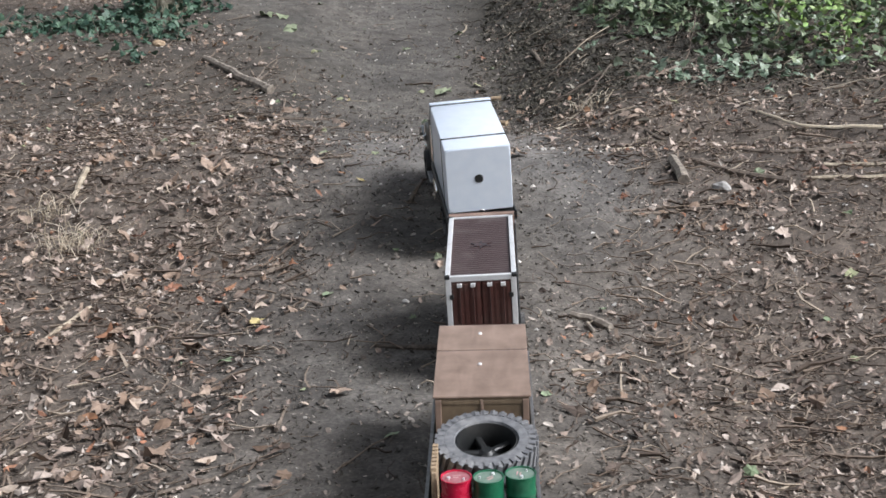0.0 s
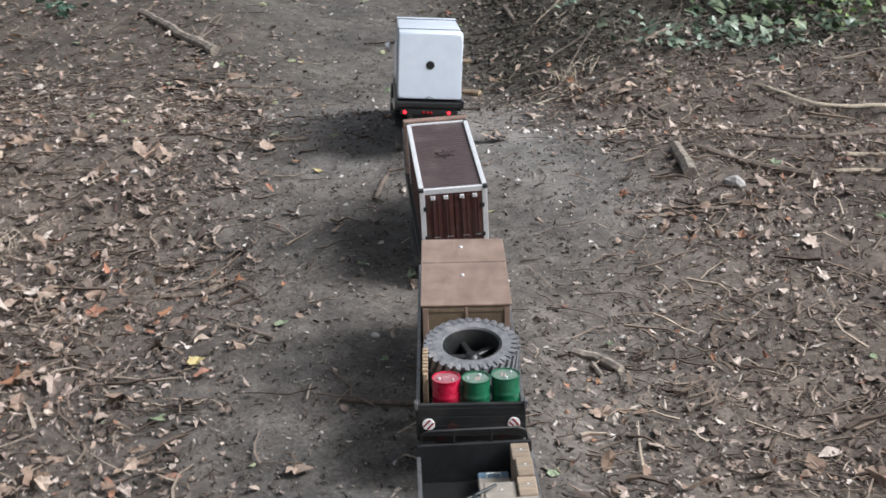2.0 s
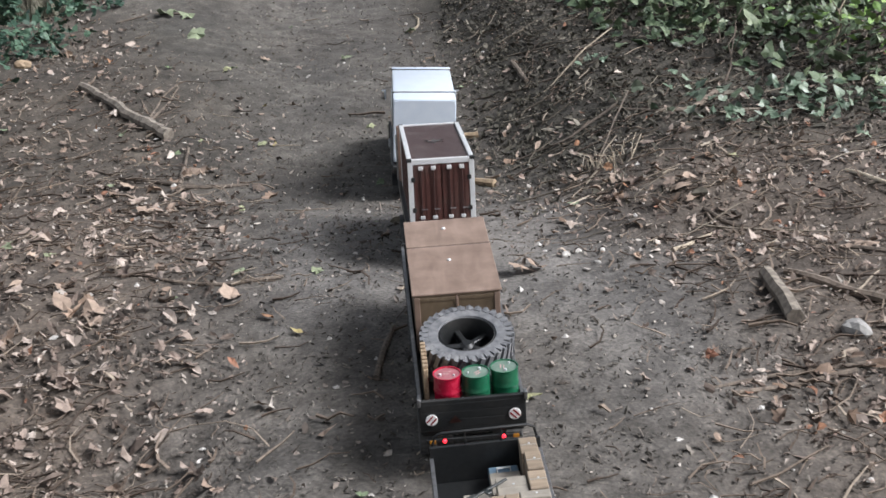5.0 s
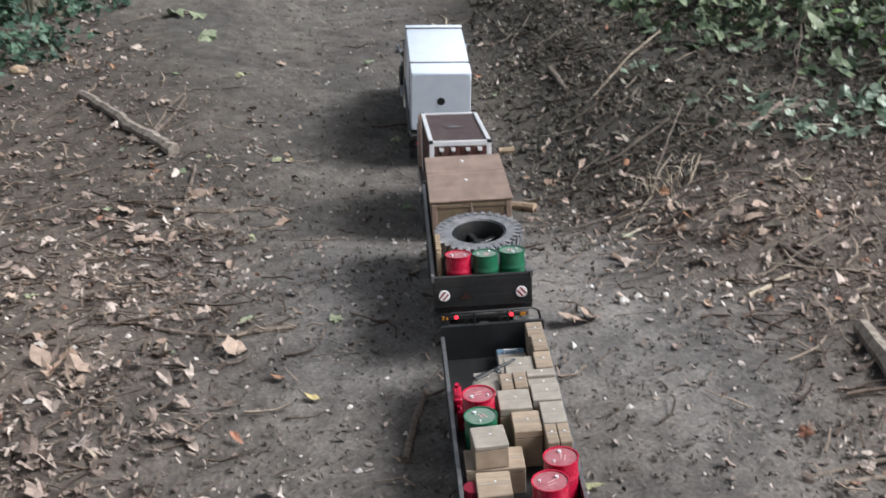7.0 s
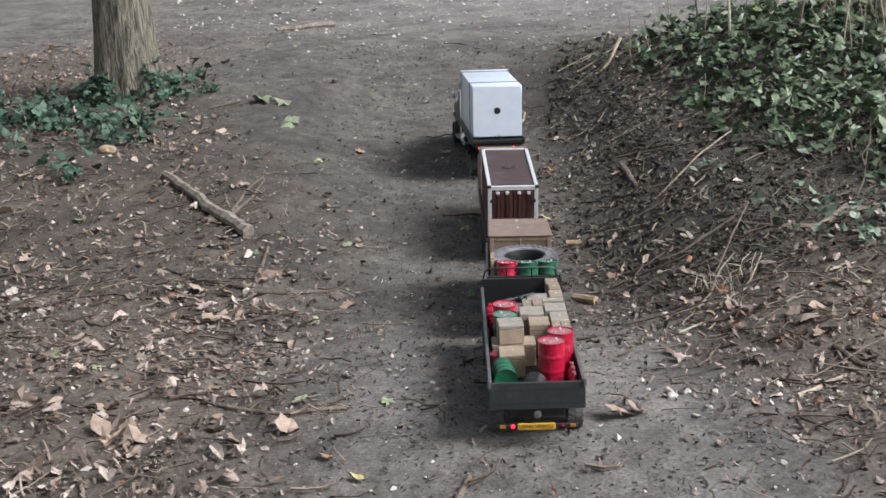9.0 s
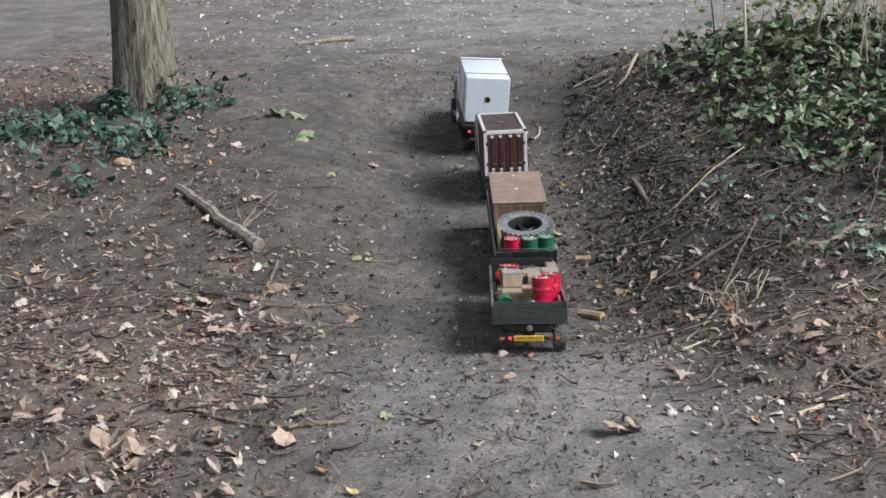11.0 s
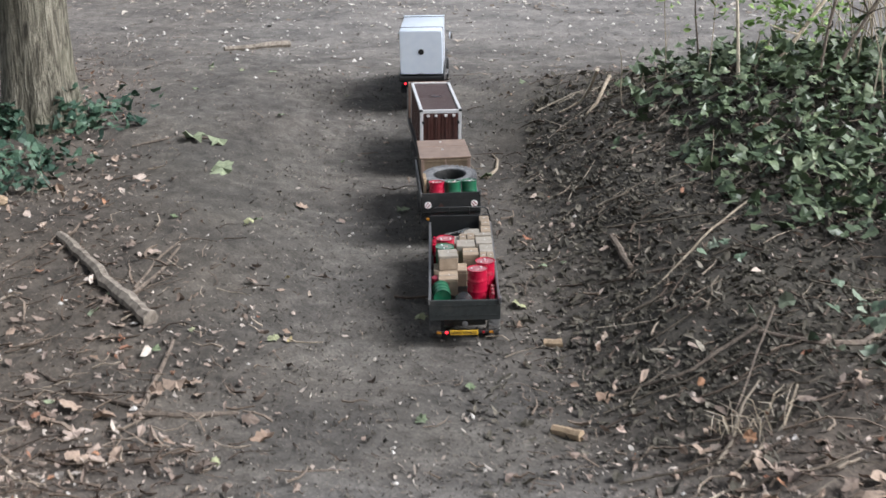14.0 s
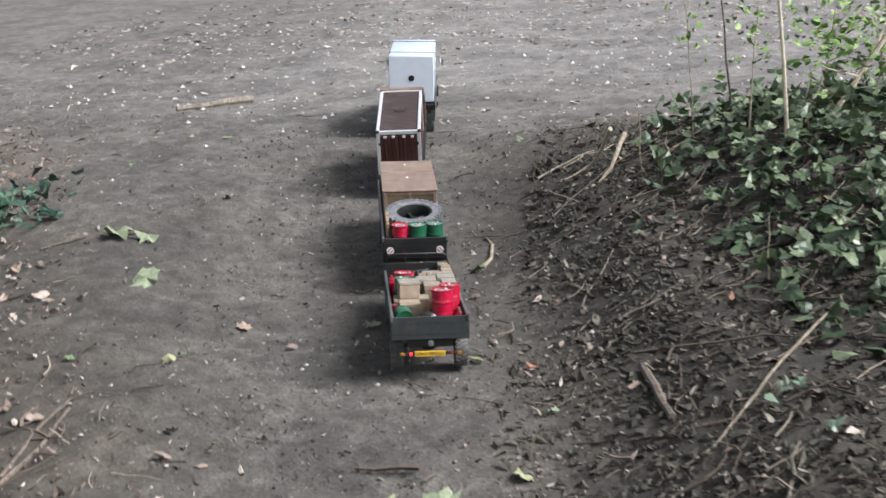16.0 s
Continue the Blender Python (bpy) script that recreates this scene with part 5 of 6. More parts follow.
    last.append((jerrycan("red jerrycan leaning on the side board"), pose(-0.084, 0.44, 0.105, 18, 0, 0) @ pose(0, 0, 0.005)))
    last.append((jerrycan("red jerrycan behind a barrel"), pose(-0.07, 0.402, 0.0862, 0, 0, 90)))
    for y in (0.02, 0.05, 0.078):
        last.append((small_can("small bright red can by the side board"), pose(0.0825, y, 0.0862)))
    bx = empty("tool_box", "blue-grey plastic tool box on the trailer floor", "tool box")
    part("body", box(-0.027, 0.027, -0.05, 0.05, 0, 0.026, 0.002), BLUE, bx)
    part("lid", box(-0.028, 0.028, -0.051, 0.02, 0.0265, 0.032, 0.002), GREY_PANEL, bx)
    part("handle", tube([(-0.012, 0.03, 0.026), (-0.012, 0.03, 0.034), (0.012, 0.03, 0.034), (0.012, 0.03, 0.026)], 0.0018, 6), WHITE, bx)
    last.append((bx, pose(0.03, 0.585, 0.0862)))
    bm = box(-0.0025, 0.0025, -0.05, 0.05, 0, 0.004, 0.0008)
    add_box(bm, -0.005, 0.005, -0.05, -0.02, 0, 0.005, 0.001)
    add_box(bm, -0.003, 0.012, -0.005, 0.005, 0, 0.004, 0.001)
    bar = tagged(part("iron_bar", bm, DARKGREEN), "dark iron bar lying across the crates", "bar")
    last.append((bar, pose(-0.012, 0.47, 0.164, 0, 4, -52)))
    return on_container, flat, last


# ---- assembly ----
build_ground()
build_litter()
build_tree(-1.855, 4.9)

# dead wood: plan points, radii at both ends, material, label
DEAD_WOOD = (
    ([(-1.14, 3.26), (-0.95, 3.03), (-0.8, 2.83), (-0.645, 2.65)], 0.016, 0.025, LOGWOOD, "thick dead branch with a split pale end"),
    ([(-0.77, 2.84), (-0.73, 3.0), (-0.72, 3.2)], 0.007, 0.004, TWIG, "thin curved twig beside the dead branch"),
    ([(-1.64, 7.18), (-1.46, 7.27), (-1.29, 7.4)], 0.016, 0.022, LOGWOOD, "pale barkless branch lying across the far path"),
    ([(-0.455, 1.976), (-0.5, 2.25), (-0.552, 2.565)], 0.008, 0.005, TWIG, "dark dead stick in the leaves"),
    ([(-0.46, 2.0), (-0.35, 2.02), (-0.245, 2.09)], 0.008, 0.006, TWIG, "dark dead stick across another"),
    ([(-0.42, 2.03), (-0.66, 2.12), (-0.85, 2.3)], 0.007, 0.004, TWIG, "thin dead stick in the leaves"),
    ([(1.262, 0.839), (1.275, 0.72), (1.287, 0.6)], 0.02, 0.024, LOGWOOD, "short stub of a broken branch"),
    ([(1.31, 0.86), (1.476, 0.736), (1.66, 0.62)], 0.009, 0.014, TWIG, "dark dead branch on the bare soil"),
    ([(1.096, 0.285), (1.24, 0.34), (1.374, 0.383)], 0.005, 0.007, TWIG, "thin grey twig on the soil"),
    ([(0.339, 0.37), (0.345, 0.5), (0.361, 0.621)], 0.008, 0.006, TWIG, "short straight stick on the path"),
    ([(1.054, 0.308), (1.16, 0.36), (1.272, 0.391), (1.45, 0.42)], 0.004, 0.0055, TWIG, "grey bent stick on the soil"),
    ([(1.185, 1.378), (1.227, 1.309), (1.297, 1.265)], 0.006, 0.008, TWIG, "dark twig among fallen leaves"),
    ([(-0.263, -0.192), (-0.15, -0.2), (-0.047, -0.19), (-0.008, -0.121)], 0.006, 0.011, TWIG, "crooked dead stick on the path edge"),
    ([(-0.012, -0.12), (0.05, -0.17), (0.108, -0.257)], 0.008, 0.005, TWIG, "short dark twig on the path edge"),
    ([(0.049, -0.395), (0.12, -0.44), (0.185, -0.491)], 0.006, 0.005, TWIG, "dark twig on the trodden soil"),
    ([(0.39, -0.84), (0.46, -0.85), (0.541, -0.853), (0.62, -0.84)], 0.005, 0.008, TWIG, "dark stick across the track"),
    ([(-0.552, -0.724), (-0.53, -0.6), (-0.509, -0.476)], 0.006, 0.008, TWIG_PALE, "straight grey stick in the leaves"),
    ([(-0.898, 0.483), (-0.93, 0.65), (-0.957, 0.813)], 0.01, 0.012, TWIG_PALE, "pale decayed stick in the leaves"),
    ([(0.897, -0.503), (0.952, -0.518), (1.006, -0.586)], 0.01, 0.013, LOGWOOD, "short thick piece of dead branch"),
    ([(0.941, -0.551), (0.962, -0.612)], 0.008, 0.006, LOGWOOD, "broken side piece of a branch"),
    ([(0.028, -1.632), (0.09, -1.6), (0.153, -1.572)], 0.005, 0.005, TWIG, "thin twig on the soil"),
    ([(0.237, -1.356), (0.229, -1.223)], 0.006, 0.005, TWIG, "short dark twig on the soil"),
    ([(0.626, 3.137), (0.746, 3.079), (0.869, 3.049)], 0.004, 0.006, TWIG, "thin dead stem on the bank"),
    ([(0.676, 2.914), (0.795, 2.979), (0.907, 3.11, 0.02), (1.1, 3.4, 0.05)], 0.003, 0.0035, TWIG_PALE, "long pale stem leaning on the bank"),
    ([(0.556, 4.999), (0.6, 5.05, 0.02), (0.654, 5.236, 0.1)], 0.005, 0.009, TWIG_PALE, "pale broken stem rising from the bank"),
    ([(0.719, 3.151), (0.689, 3.301), (0.663, 3.437)], 0.01, 0.012, TWIG, "dead branch piece at the foot of the bank"),
    ([(0.154, 4.538), (0.19, 4.66), (0.185, 4.8), (0.155, 4.906)], 0.008, 0.004, TWIG_PALE, "curved pale stick on the track"),
    ([(-0.772, 2.898), (-0.76, 3.1), (-0.733, 3.244)], 0.005, 0.004, TWIG, "thin twig in the leaves"),
    ([(1.03, 2.445), (1.155, 2.309), (1.277, 2.332), (1.386, 2.524)], 0.007, 0.012, TWIG, "bent dead branch on the bank"),
    ([(0.905, 1.715), (1.022, 1.894), (1.073, 2.048, 0.02)], 0.003, 0.002, TWIG_PALE, "thin pale stem on the bank"),
    ([(0.852, 1.724), (0.915, 1.955), (0.989, 2.205, 0.03), (1.069, 2.485, 0.05)], 0.0025, 0.003, TWIG, "long pale stem lying up the bank"),
    ([(0.62, 2.35), (0.838, 2.315, 0.01), (1.021, 2.424, 0.03)], 0.004, 0.005, TWIG, "long thin dead stem on the slope"),
    ([(-0.3, 0.95), (-0.12, 0.9), (0.05, 0.93)], 0.004, 0.006, TWIG, "thin dead twig on the soil"),
    ([(0.47, 2.76), (0.52, 2.755)], 0.012, 0.014, RAW_WOOD, "short chunk of pale wood beside the track"),
    ([(0.52, 2.12), (0.585, 2.075)], 0.012, 0.015, RAW_WOOD, "chunk of pale split wood beside the track"),
    ([(1.62, 1.56), (1.72, 1.42, 0.02), (1.8, 1.33, 0.03), (2.11, 1.31, 0.03)], 0.005, 0.008, REED, "long bent pale stem over the leaves"),
    ([(1.45, 1.03), (1.7, 0.94), (2.07, 1.05)], 0.006, 0.01, TWIG, "long grey stick beside the stone"),
    ([(1.72, 0.66), (1.85, 0.64), (2.0, 0.63)], 0.008, 0.009, TWIG_PALE, "pale straight stick on the leaves"),
    ([(1.8, 0.8), (1.9, 0.79), (2.03, 0.78)], 0.01, 0.008, TWIG_PALE, "pale stick end in the leaves"),
    ([(1.19, 1.37), (1.2, 1.3), (1.25, 1.25), (1.32, 1.22)], 0.004, 0.006, TWIG, "dark bent branch in the leaves"),
    ([(1.06, 1.07), (1.12, 1.15), (1.19, 1.25)], 0.007, 0.005, TWIG_PALE, "pale stick on the leaves"),
    ([(0.43, 5.2), (0.53, 5.24, 0.01), (0.575, 5.1, 0.1), (0.6, 4.95, 0.19)], 0.004, 0.008, REED, "bent pale stem rising from the bank"),
    ([(-1.33, 4.55), (-1.2, 4.7), (-1.02, 4.72)], 0.004, 0.006, TWIG, "thin twig near the tree foot"),
)
for points, r0, r1, mat, text in DEAD_WOOD:
    stick("dead_branch" if max(r0, r1) > 0.013 else "dead_stick", points, r0, r1, mat, text, "dead branch" if max(r0, r1) > 0.013 else "stick", group="dead wood on the ground")

stone("stone", 1.415, 0.562, 0.04, ROCK, "grey stone half sunk in the soil", 3)
stone("stone", 0.78, 1.04, 0.015, STONE, "white chalk stone on the path", 5)
stone("stone", 0.815, 1.08, 0.013, STONE, "small white chalk stone on the path", 6)
stone("stone", 0.88, 1.09, 0.011, STONE, "small white chalk stone on the soil", 7)
stone("stone", 0.86, 0.98, 0.009, STONE, "small white chalk stone on the soil", 8)
stone("stone", 0.43, -0.5, 0.012, STONE, "white chalk stone on the trodden soil", 9)
stone("stone", -1.49, 3.57, 0.04, RAW_WOOD, "tan stone at the foot of the ivy", 4)
stone("stone", 1.771, 4.17, 0.06, ROCK, "pale stone in the ivy", 11)

# single leaves that stand out
SHOWY = (
    (0.209, 2.929, 0.12, GREEN_FALLEN), (-0.113, 4.02, 0.06, GREEN_FALLEN), (-0.482, 3.951, 0.06, PALE),
    (0.66, 0.91, 0.075, PALE), (0.7, 0.93, 0.06, PALE), (-0.43, 2.2, 0.075, PALE), (-0.4, 2.24, 0.06, PALE), (-0.36, 2.16, 0.05, PALE), (-0.845, 4.19, 0.13, GREEN_FALLEN),
    (-1.1, 4.68, 0.12, GREEN_FALLEN), (-0.99, 4.66, 0.1, GREEN_FALLEN), (-0.25, 2.68, 0.03, YELLOW), (-0.36, 3.15, 0.04, YELLOW), (0.14, 0.59, 0.035, YELLOW), (-0.06, 0.97, 0.035, GREEN_FALLEN),
    (-0.39, 0.75, 0.075, PALE), (-0.37, 0.68, 0.06, PALE), (0.02, -0.6, 0.055, YELLOW), (1.55, 1.05, 0.075, PALE), (1.5, 1.0, 0.05, PALE), (-0.2, 1.45, 0.05, PALE),
    (0.35, -1.15, 0.07, PALE), (-0.5, 1.7, 0.06, PALE), (-0.65, 0.95, 0.05, PALE), (-0.8, 1.3, 0.06, GREEN_FALLEN), (0.25, 0.15, 0.05, PALE), (1.311, -0.257, 0.05, PALE), (0.952, -0.794, 0.06, PALE),
    (-0.36, 3.05, 0.04, PALE), (1.129, 1.511, 0.07, PALE), (0.851, 1.859, 0.055, PALE), (0.5, -0.2, 0.05, PALE),
)
one = np.random.default_rng(77)
for x, y, s, mat in SHOWY:
    ob = scatter_leaves("fallen_leaf", mat, [(x, y, gz(x, y))], [s], one, ("lobed",) if s > 0.05 else ("oval",), 0.22, 0.7, 0.006)
    tagged(ob, {"pale_leaf": "large tan curled fallen leaf on the soil", "fallen_green_leaf": "fallen pale green leaf on the soil", "yellow_leaf": "yellow fallen leaf on the soil"}[mat.name], "fallen leaf", "fallen leaves that stand out")

ivy_patch("ivy_bank", "dark green ivy and brambles covering the bank", 5600, lambda x, y: smooth(-0.1, 0.35, x - np.interp(y, [2.6, 2.9, 3.3, 3.7, 4.3, 4.9, 5.9], [1.75, 1.35, 0.98, 0.9, 0.72, 0.72, 0.78])) * (0.35 + 0.65 * smooth(2.9, 3.6, y)) * (1 - smooth(5.7, 6.2, y))
    * (0.1 + 0.9 * (patches(x, y, 4.3, 0.7) > 0.42 - 0.25 * smooth(0.9, 1.4, x))), 0.4, 3.4, 2.3, 6.2, 31, (0.03, 0.07), 0.05)
ivy_patch("ivy_edge", "pale dusty green ivy trailing down onto the leaves", 150, lambda x, y: sum(k * np.exp(-(((x - cx) / r) ** 2) - (((y - cy) / r) ** 2)) for cx, cy, r, k in (
    (1.28, 2.42, 0.1, 0.7), (1.36, 2.2, 0.12, 1.0), (1.5, 2.08, 0.12, 1.0), (1.58, 2.35, 0.16, 1.0), (1.75, 2.2, 0.16, 0.8), (1.66, 1.85, 0.12, 0.5), (1.95, 2.4, 0.2, 0.7), (1.03, 2.62, 0.06, 0.6), (0.97, 3.12, 0.07, 0.7))), 0.9, 2.4, 1.6, 3.2, 35, (0.03, 0.055), 0.05, IVY_PALE)
ivy_patch("ivy_at_tree", "dark green ivy round the foot of the tree", 680, lambda x, y: sum(k * np.exp(-(((x - cx) / r) ** 2) - (((y - cy) / r) ** 2)) for cx, cy, r, k in (
    (-1.9, 4.15, 0.2, 1.0), (-2.1, 4.4, 0.22, 1.0), (-1.56, 4.15, 0.15, 1.0), (-1.53, 3.8, 0.13, 1.0), (-1.5, 3.25, 0.08, 0.6), (-1.85, 3.6, 0.12, 0.4), (-1.63, 4.75, 0.13, 0.7), (-1.63, 5.15, 0.12, 0.6), (-1.4, 4.88, 0.1, 0.5), (-2.45, 4.2, 0.25, 0.7))), -3.0, -0.8, 3.0, 5.3, 33, (0.03, 0.065), 0.06, IVY_DARK, [(-1.855, 4.9, 150)])

stem((1.165, 4.67), (1.12, 4.75, 1.35), 0.0075, "slender pale sapling stem rising from the ivy", 0.006, REED, seed=3)
stem((1.18, 4.66), (1.155, 4.69, 0.42), 0.005, "short pale stem at the foot of a sapling", 0.004, seed=23, side_twigs=0)
stem((1.05, 5.35), (1.0, 5.4, 1.1), 0.005, "thin upright dry stem behind the ivy", 0.01, TWIG, seed=4)
stem((1.3, 4.82), (1.72, 5.05, 0.85), 0.0115, "pale leaning dead stem over the ivy", 0.008, REED, seed=5, side_twigs=2)
stem((1.28, 5.05), (1.4, 5.12, 0.63), 0.004, "leafy green shoot above the ivy", 0.02, TWIG_PALE, 230, 6, (0.022, 0.045), 0.09, 6)
stem((1.5, 5.05), (1.58, 5.12, 0.63), 0.004, "leafy green shoot leaning out of the ivy", 0.02, TWIG_PALE, 190, 17, (0.022, 0.045), 0.1, 5)
stem((1.05, 4.78), (1.09, 4.8, 0.86), 0.003, "thin leafy shoot with fresh green leaves", 0.01, TWIG_PALE, 70, 7, (0.02, 0.04), 0.05, 3)
stem((0.9, 5.2), (0.88, 5.25, 0.84), 0.003, "thin shoot with a few yellow-green leaves", 0.01, TWIG_PALE, 45, 27, (0.02, 0.04), 0.045, 3)
stem((1.9, 3.0), (2.0, 3.05, 0.5), 0.005, "leafy bramble shoot at the edge of the bank", 0.02, TWIG_PALE, 200, 37, (0.03, 0.055), 0.15, 6)
stem((2.2, 2.75), (2.25, 2.8, 0.42), 0.005, "bright green bramble shoot over the leaves", 0.02, TWIG_PALE, 190, 38, (0.03, 0.055), 0.14, 6)
stem((0.71, 5.0), (0.695, 5.0, 0.4), 0.004, "short dry stem on the bank", 0.006, seed=8, side_twigs=1)
stem((0.81, 4.95), (0.79, 4.95, 0.3), 0.004, "short dry stem in the ivy", 0.006, seed=9, side_twigs=0)
stem((1.24, 4.75), (1.235, 4.8, 0.46), 0.006, "broken upright stem in the ivy", 0.006, seed=24, side_twigs=1)
stem((1.46, 4.6), (1.6, 4.75, 1.1), 0.009, "bare brown shoot above the ivy", 0.015, TWIG, seed=10, side_twigs=5)
stem((1.5, 4.62), (1.86, 4.8, 0.95), 0.009, "bare brown shoot bending over the ivy", 0.015, TWIG, seed=11, side_twigs=6)
stem((1.85, 4.6), (1.8, 4.8, 1.0), 0.006, "bare pale shoot above the ivy", 0.02, seed=12, side_twigs=4)
stem((1.0, 3.75), (1.0, 3.76, 0.32), 0.003, "short broken stem in the ivy", 0.004, seed=15, side_twigs=0)
stem((1.42, 2.6), (1.5, 2.75, 0.35), 0.005, "bare bramble stem at the edge of the bank", 0.02, TWIG, 0, 16, side_twigs=3)


def build_stem_litter():
    """Long thin dead stems lying over the bank, and dry grass standing behind it."""
    rng = np.random.default_rng(41)
    bm = bmesh.new()
    for x, y, z in sown(rng, 330, 0.3, 2.8, 1.2, 6.0, lambda x, y: smooth(0.25, 0.7, x - track(y)[0])):
        ln, a, up = rng.gamma(3, 0.05) + 0.05, rng.normal(0.7, 0.8), abs(rng.normal(0, 0.1))
        p = []
        for s in np.linspace(-0.5, 0.5, 5):
            px, py = x + math.cos(a) * ln * s + rng.normal(0, 0.008), y + math.sin(a) * ln * s + rng.normal(0, 0.008)
            p.append((px, py, gz(px, py) + 0.008 + (s + 0.5) * ln * up))
        r = rng.gamma(3, 0.0006) + 0.0008
        add_tube(bm, p, [r * k for k in (1, 0.95, 0.9, 0.75, 0.5)], 4)
    tagged(part("dead_stems", bm, STEMS), "thin dead stems strewn over the bank", "dead stems", kind="stuff")
    bm = bmesh.new()
    for x, y, z in sown(rng, 380, 1.5, 3.0, 4.2, 5.8, lambda x, y: smooth(1.5, 2.0, x)):
        h, lx, ly = rng.uniform(0.25, 0.8), rng.normal(0, 0.12), rng.normal(0, 0.12)
        p = [(x, y, z - 0.01), (x + lx * 0.3, y + ly * 0.3, z + h * 0.5), (x + lx, y + ly, z + h)]
        add_tube(bm, p, [0.0038, 0.003, 0.0016], 4)
    tagged(part("dry_grass", bm, REED), "pale dry grass stems behind the ivy", "dry grass", kind="stuff")
    bm = bmesh.new()
    for cx, cy, n in ((-0.76, 0.09, 90), (0.95, 1.93, 34), (-0.95, 0.35, 50)):
        for _ in range(n):
            x, y, a = cx + rng.normal(0, 0.05), cy + rng.normal(0, 0.05), rng.uniform(0, 6.28)
            z, h = gz(x, y), rng.uniform(0.04, 0.1)
            add_tube(bm, [(x, y, z - 0.005), (x + 0.02 * math.cos(a), y + 0.02 * math.sin(a), z + h * 0.6), (x + 0.06 * math.cos(a), y + 0.06 * math.sin(a), z + h * 0.8)], [0.0014, 0.0011, 0.0005], 3)
    tagged(part("grass_tufts", bm, REED), "small tufts of straw-coloured grass in the leaves", "grass", kind="stuff")


build_stem_litter()
WHEELS = {"truck": [], "container": [], "flatbed": [], "last": []}
TRUCK = build_truck(WHEELS["truck"])
CONTAINER_TRAILER = build_container_trailer(WHEELS["container"])
FLATBED = build_flatbed(WHEELS["flatbed"])
LAST_TRAILER = build_last_trailer(WHEELS["last"])
ON_CONTAINER, ON_FLATBED, ON_LAST = build_cargo()

# ---- how the train moves ----
TRUCK_ROWS = [  # seconds, x, y, z, yaw, pitch, roll
    (0, 0.614, -0.051, 0.035, 11.2, 5.4, -2.6),
    (0.5, 0.573, 0.123, 0.056, 10.2, 4.3, -0.3),
    (1, 0.544, 0.349, 0.074, 8.9, 1.8, -1.0),
    (1.5, 0.506, 0.547, 0.091, 8.3, -1.2, 0.7),
    (2, 0.464, 0.774, 0.110, 6.3, -6.5, 3.5),
    (2.5, 0.434, 0.989, 0.114, 5.4, -9.9, 3.2),
    (3, 0.409, 1.213, 0.093, 3.4, -12.1, 4.3),
    (3.5, 0.401, 1.394, 0.043, 4.9, -9.8, 4.0),
    (4, 0.388, 1.578, -0.011, 4.2, -6.0, 4.2),
    (6.5, 0.280, 2.567, -0.133, 6.1, 5.4, 3.1),
    (7, 0.256, 2.746, -0.129, 6.3, 7.9, 3.8),
    (7.5, 0.238, 2.952, -0.112, 7.1, 5.6, 2.8),
    (8, 0.201, 3.168, -0.075, 7.5, 1.6, 1.0),
    (8.5, 0.179, 3.378, -0.043, 10.1, -2.3, -1.5),
    (9, 0.150, 3.583, -0.045, 12.2, -2.4, 1.6),
    (11.5, -0.085, 4.555, -0.080, 10.5, 4.4, 4.7),
    (12, -0.109, 4.727, -0.077, 9.0, 6.8, 1.7),
    (12.5, -0.141, 4.908, -0.071, 8.1, 9.7, 2.3),
    (13, -0.180, 5.117, -0.051, 7.3, 8.6, 2.4),
    (13.5, -0.199, 5.339, -0.007, 5.8, 3.4, -0.8),
    (14, -0.230, 5.559, 0.033, 5.0, 0.8, -0.0),
    (14.5, -0.264, 5.754, 0.046, 4.3, -1.0, 2.2),
    (15, -0.266, 5.953, 0.048, 4.3, -1.6, 2.7),
    (15.5, -0.270, 6.146, 0.032, 5.3, 0.2, 3.2),
    (16, -0.290, 6.360, 0.032, 5.5, 0.5, 3.5),
]
CONTAINER_ROWS = [  # seconds, x, y, z, yaw, pitch, roll
    (0, 0.691, -0.980, 0.030, 3.8, 0.5, -1.6),
    (0.5, 0.683, -0.800, 0.030, 4.7, 1.1, -3.4),
    (1, 0.665, -0.567, 0.030, 7.4, 1.0, -1.1),
    (1.5, 0.641, -0.357, 0.028, 8.2, 3.0, -3.2),
    (2, 0.600, -0.119, 0.034, 8.6, 4.5, -2.1),
    (2.5, 0.570, 0.101, 0.041, 8.6, 5.8, -1.8),
    (3, 0.535, 0.325, 0.053, 9.0, 4.6, -1.3),
    (3.5, 0.514, 0.499, 0.065, 8.4, 2.3, -0.4),
    (4, 0.496, 0.673, 0.083, 6.5, 0.6, -0.4),
    (6.5, 0.395, 1.645, 0.007, 7.3, -10.8, 3.4),
    (7, 0.372, 1.821, -0.041, 7.0, -6.0, 2.7),
    (7.5, 0.357, 2.024, -0.080, 6.2, -2.4, 2.1),
    (8, 0.332, 2.245, -0.093, 7.1, -1.2, 1.2),
    (8.5, 0.309, 2.462, -0.103, 8.1, 0.1, 2.0),
    (9, 0.281, 2.673, -0.113, 8.2, 2.6, 1.9),
    (11.5, 0.122, 3.642, -0.043, 11.9, -3.2, -0.3),
    (12, 0.087, 3.812, -0.055, 13.5, -1.8, 1.3),
    (12.5, 0.042, 3.991, -0.070, 12.2, 1.5, 3.2),
    (13, 0.006, 4.205, -0.082, 12.3, 3.7, 2.5),
    (13.5, -0.023, 4.433, -0.075, 12.1, 3.4, -0.6),
    (14, -0.052, 4.654, -0.063, 12.2, 3.7, 1.0),
    (14.5, -0.108, 4.854, -0.064, 11.4, 5.4, 2.0),
    (15, -0.130, 5.057, -0.053, 9.9, 6.9, 2.1),
    (15.5, -0.175, 5.253, -0.047, 8.0, 9.6, 1.2),
    (16, -0.216, 5.465, -0.010, 5.6, 9.4, 1.2),
]
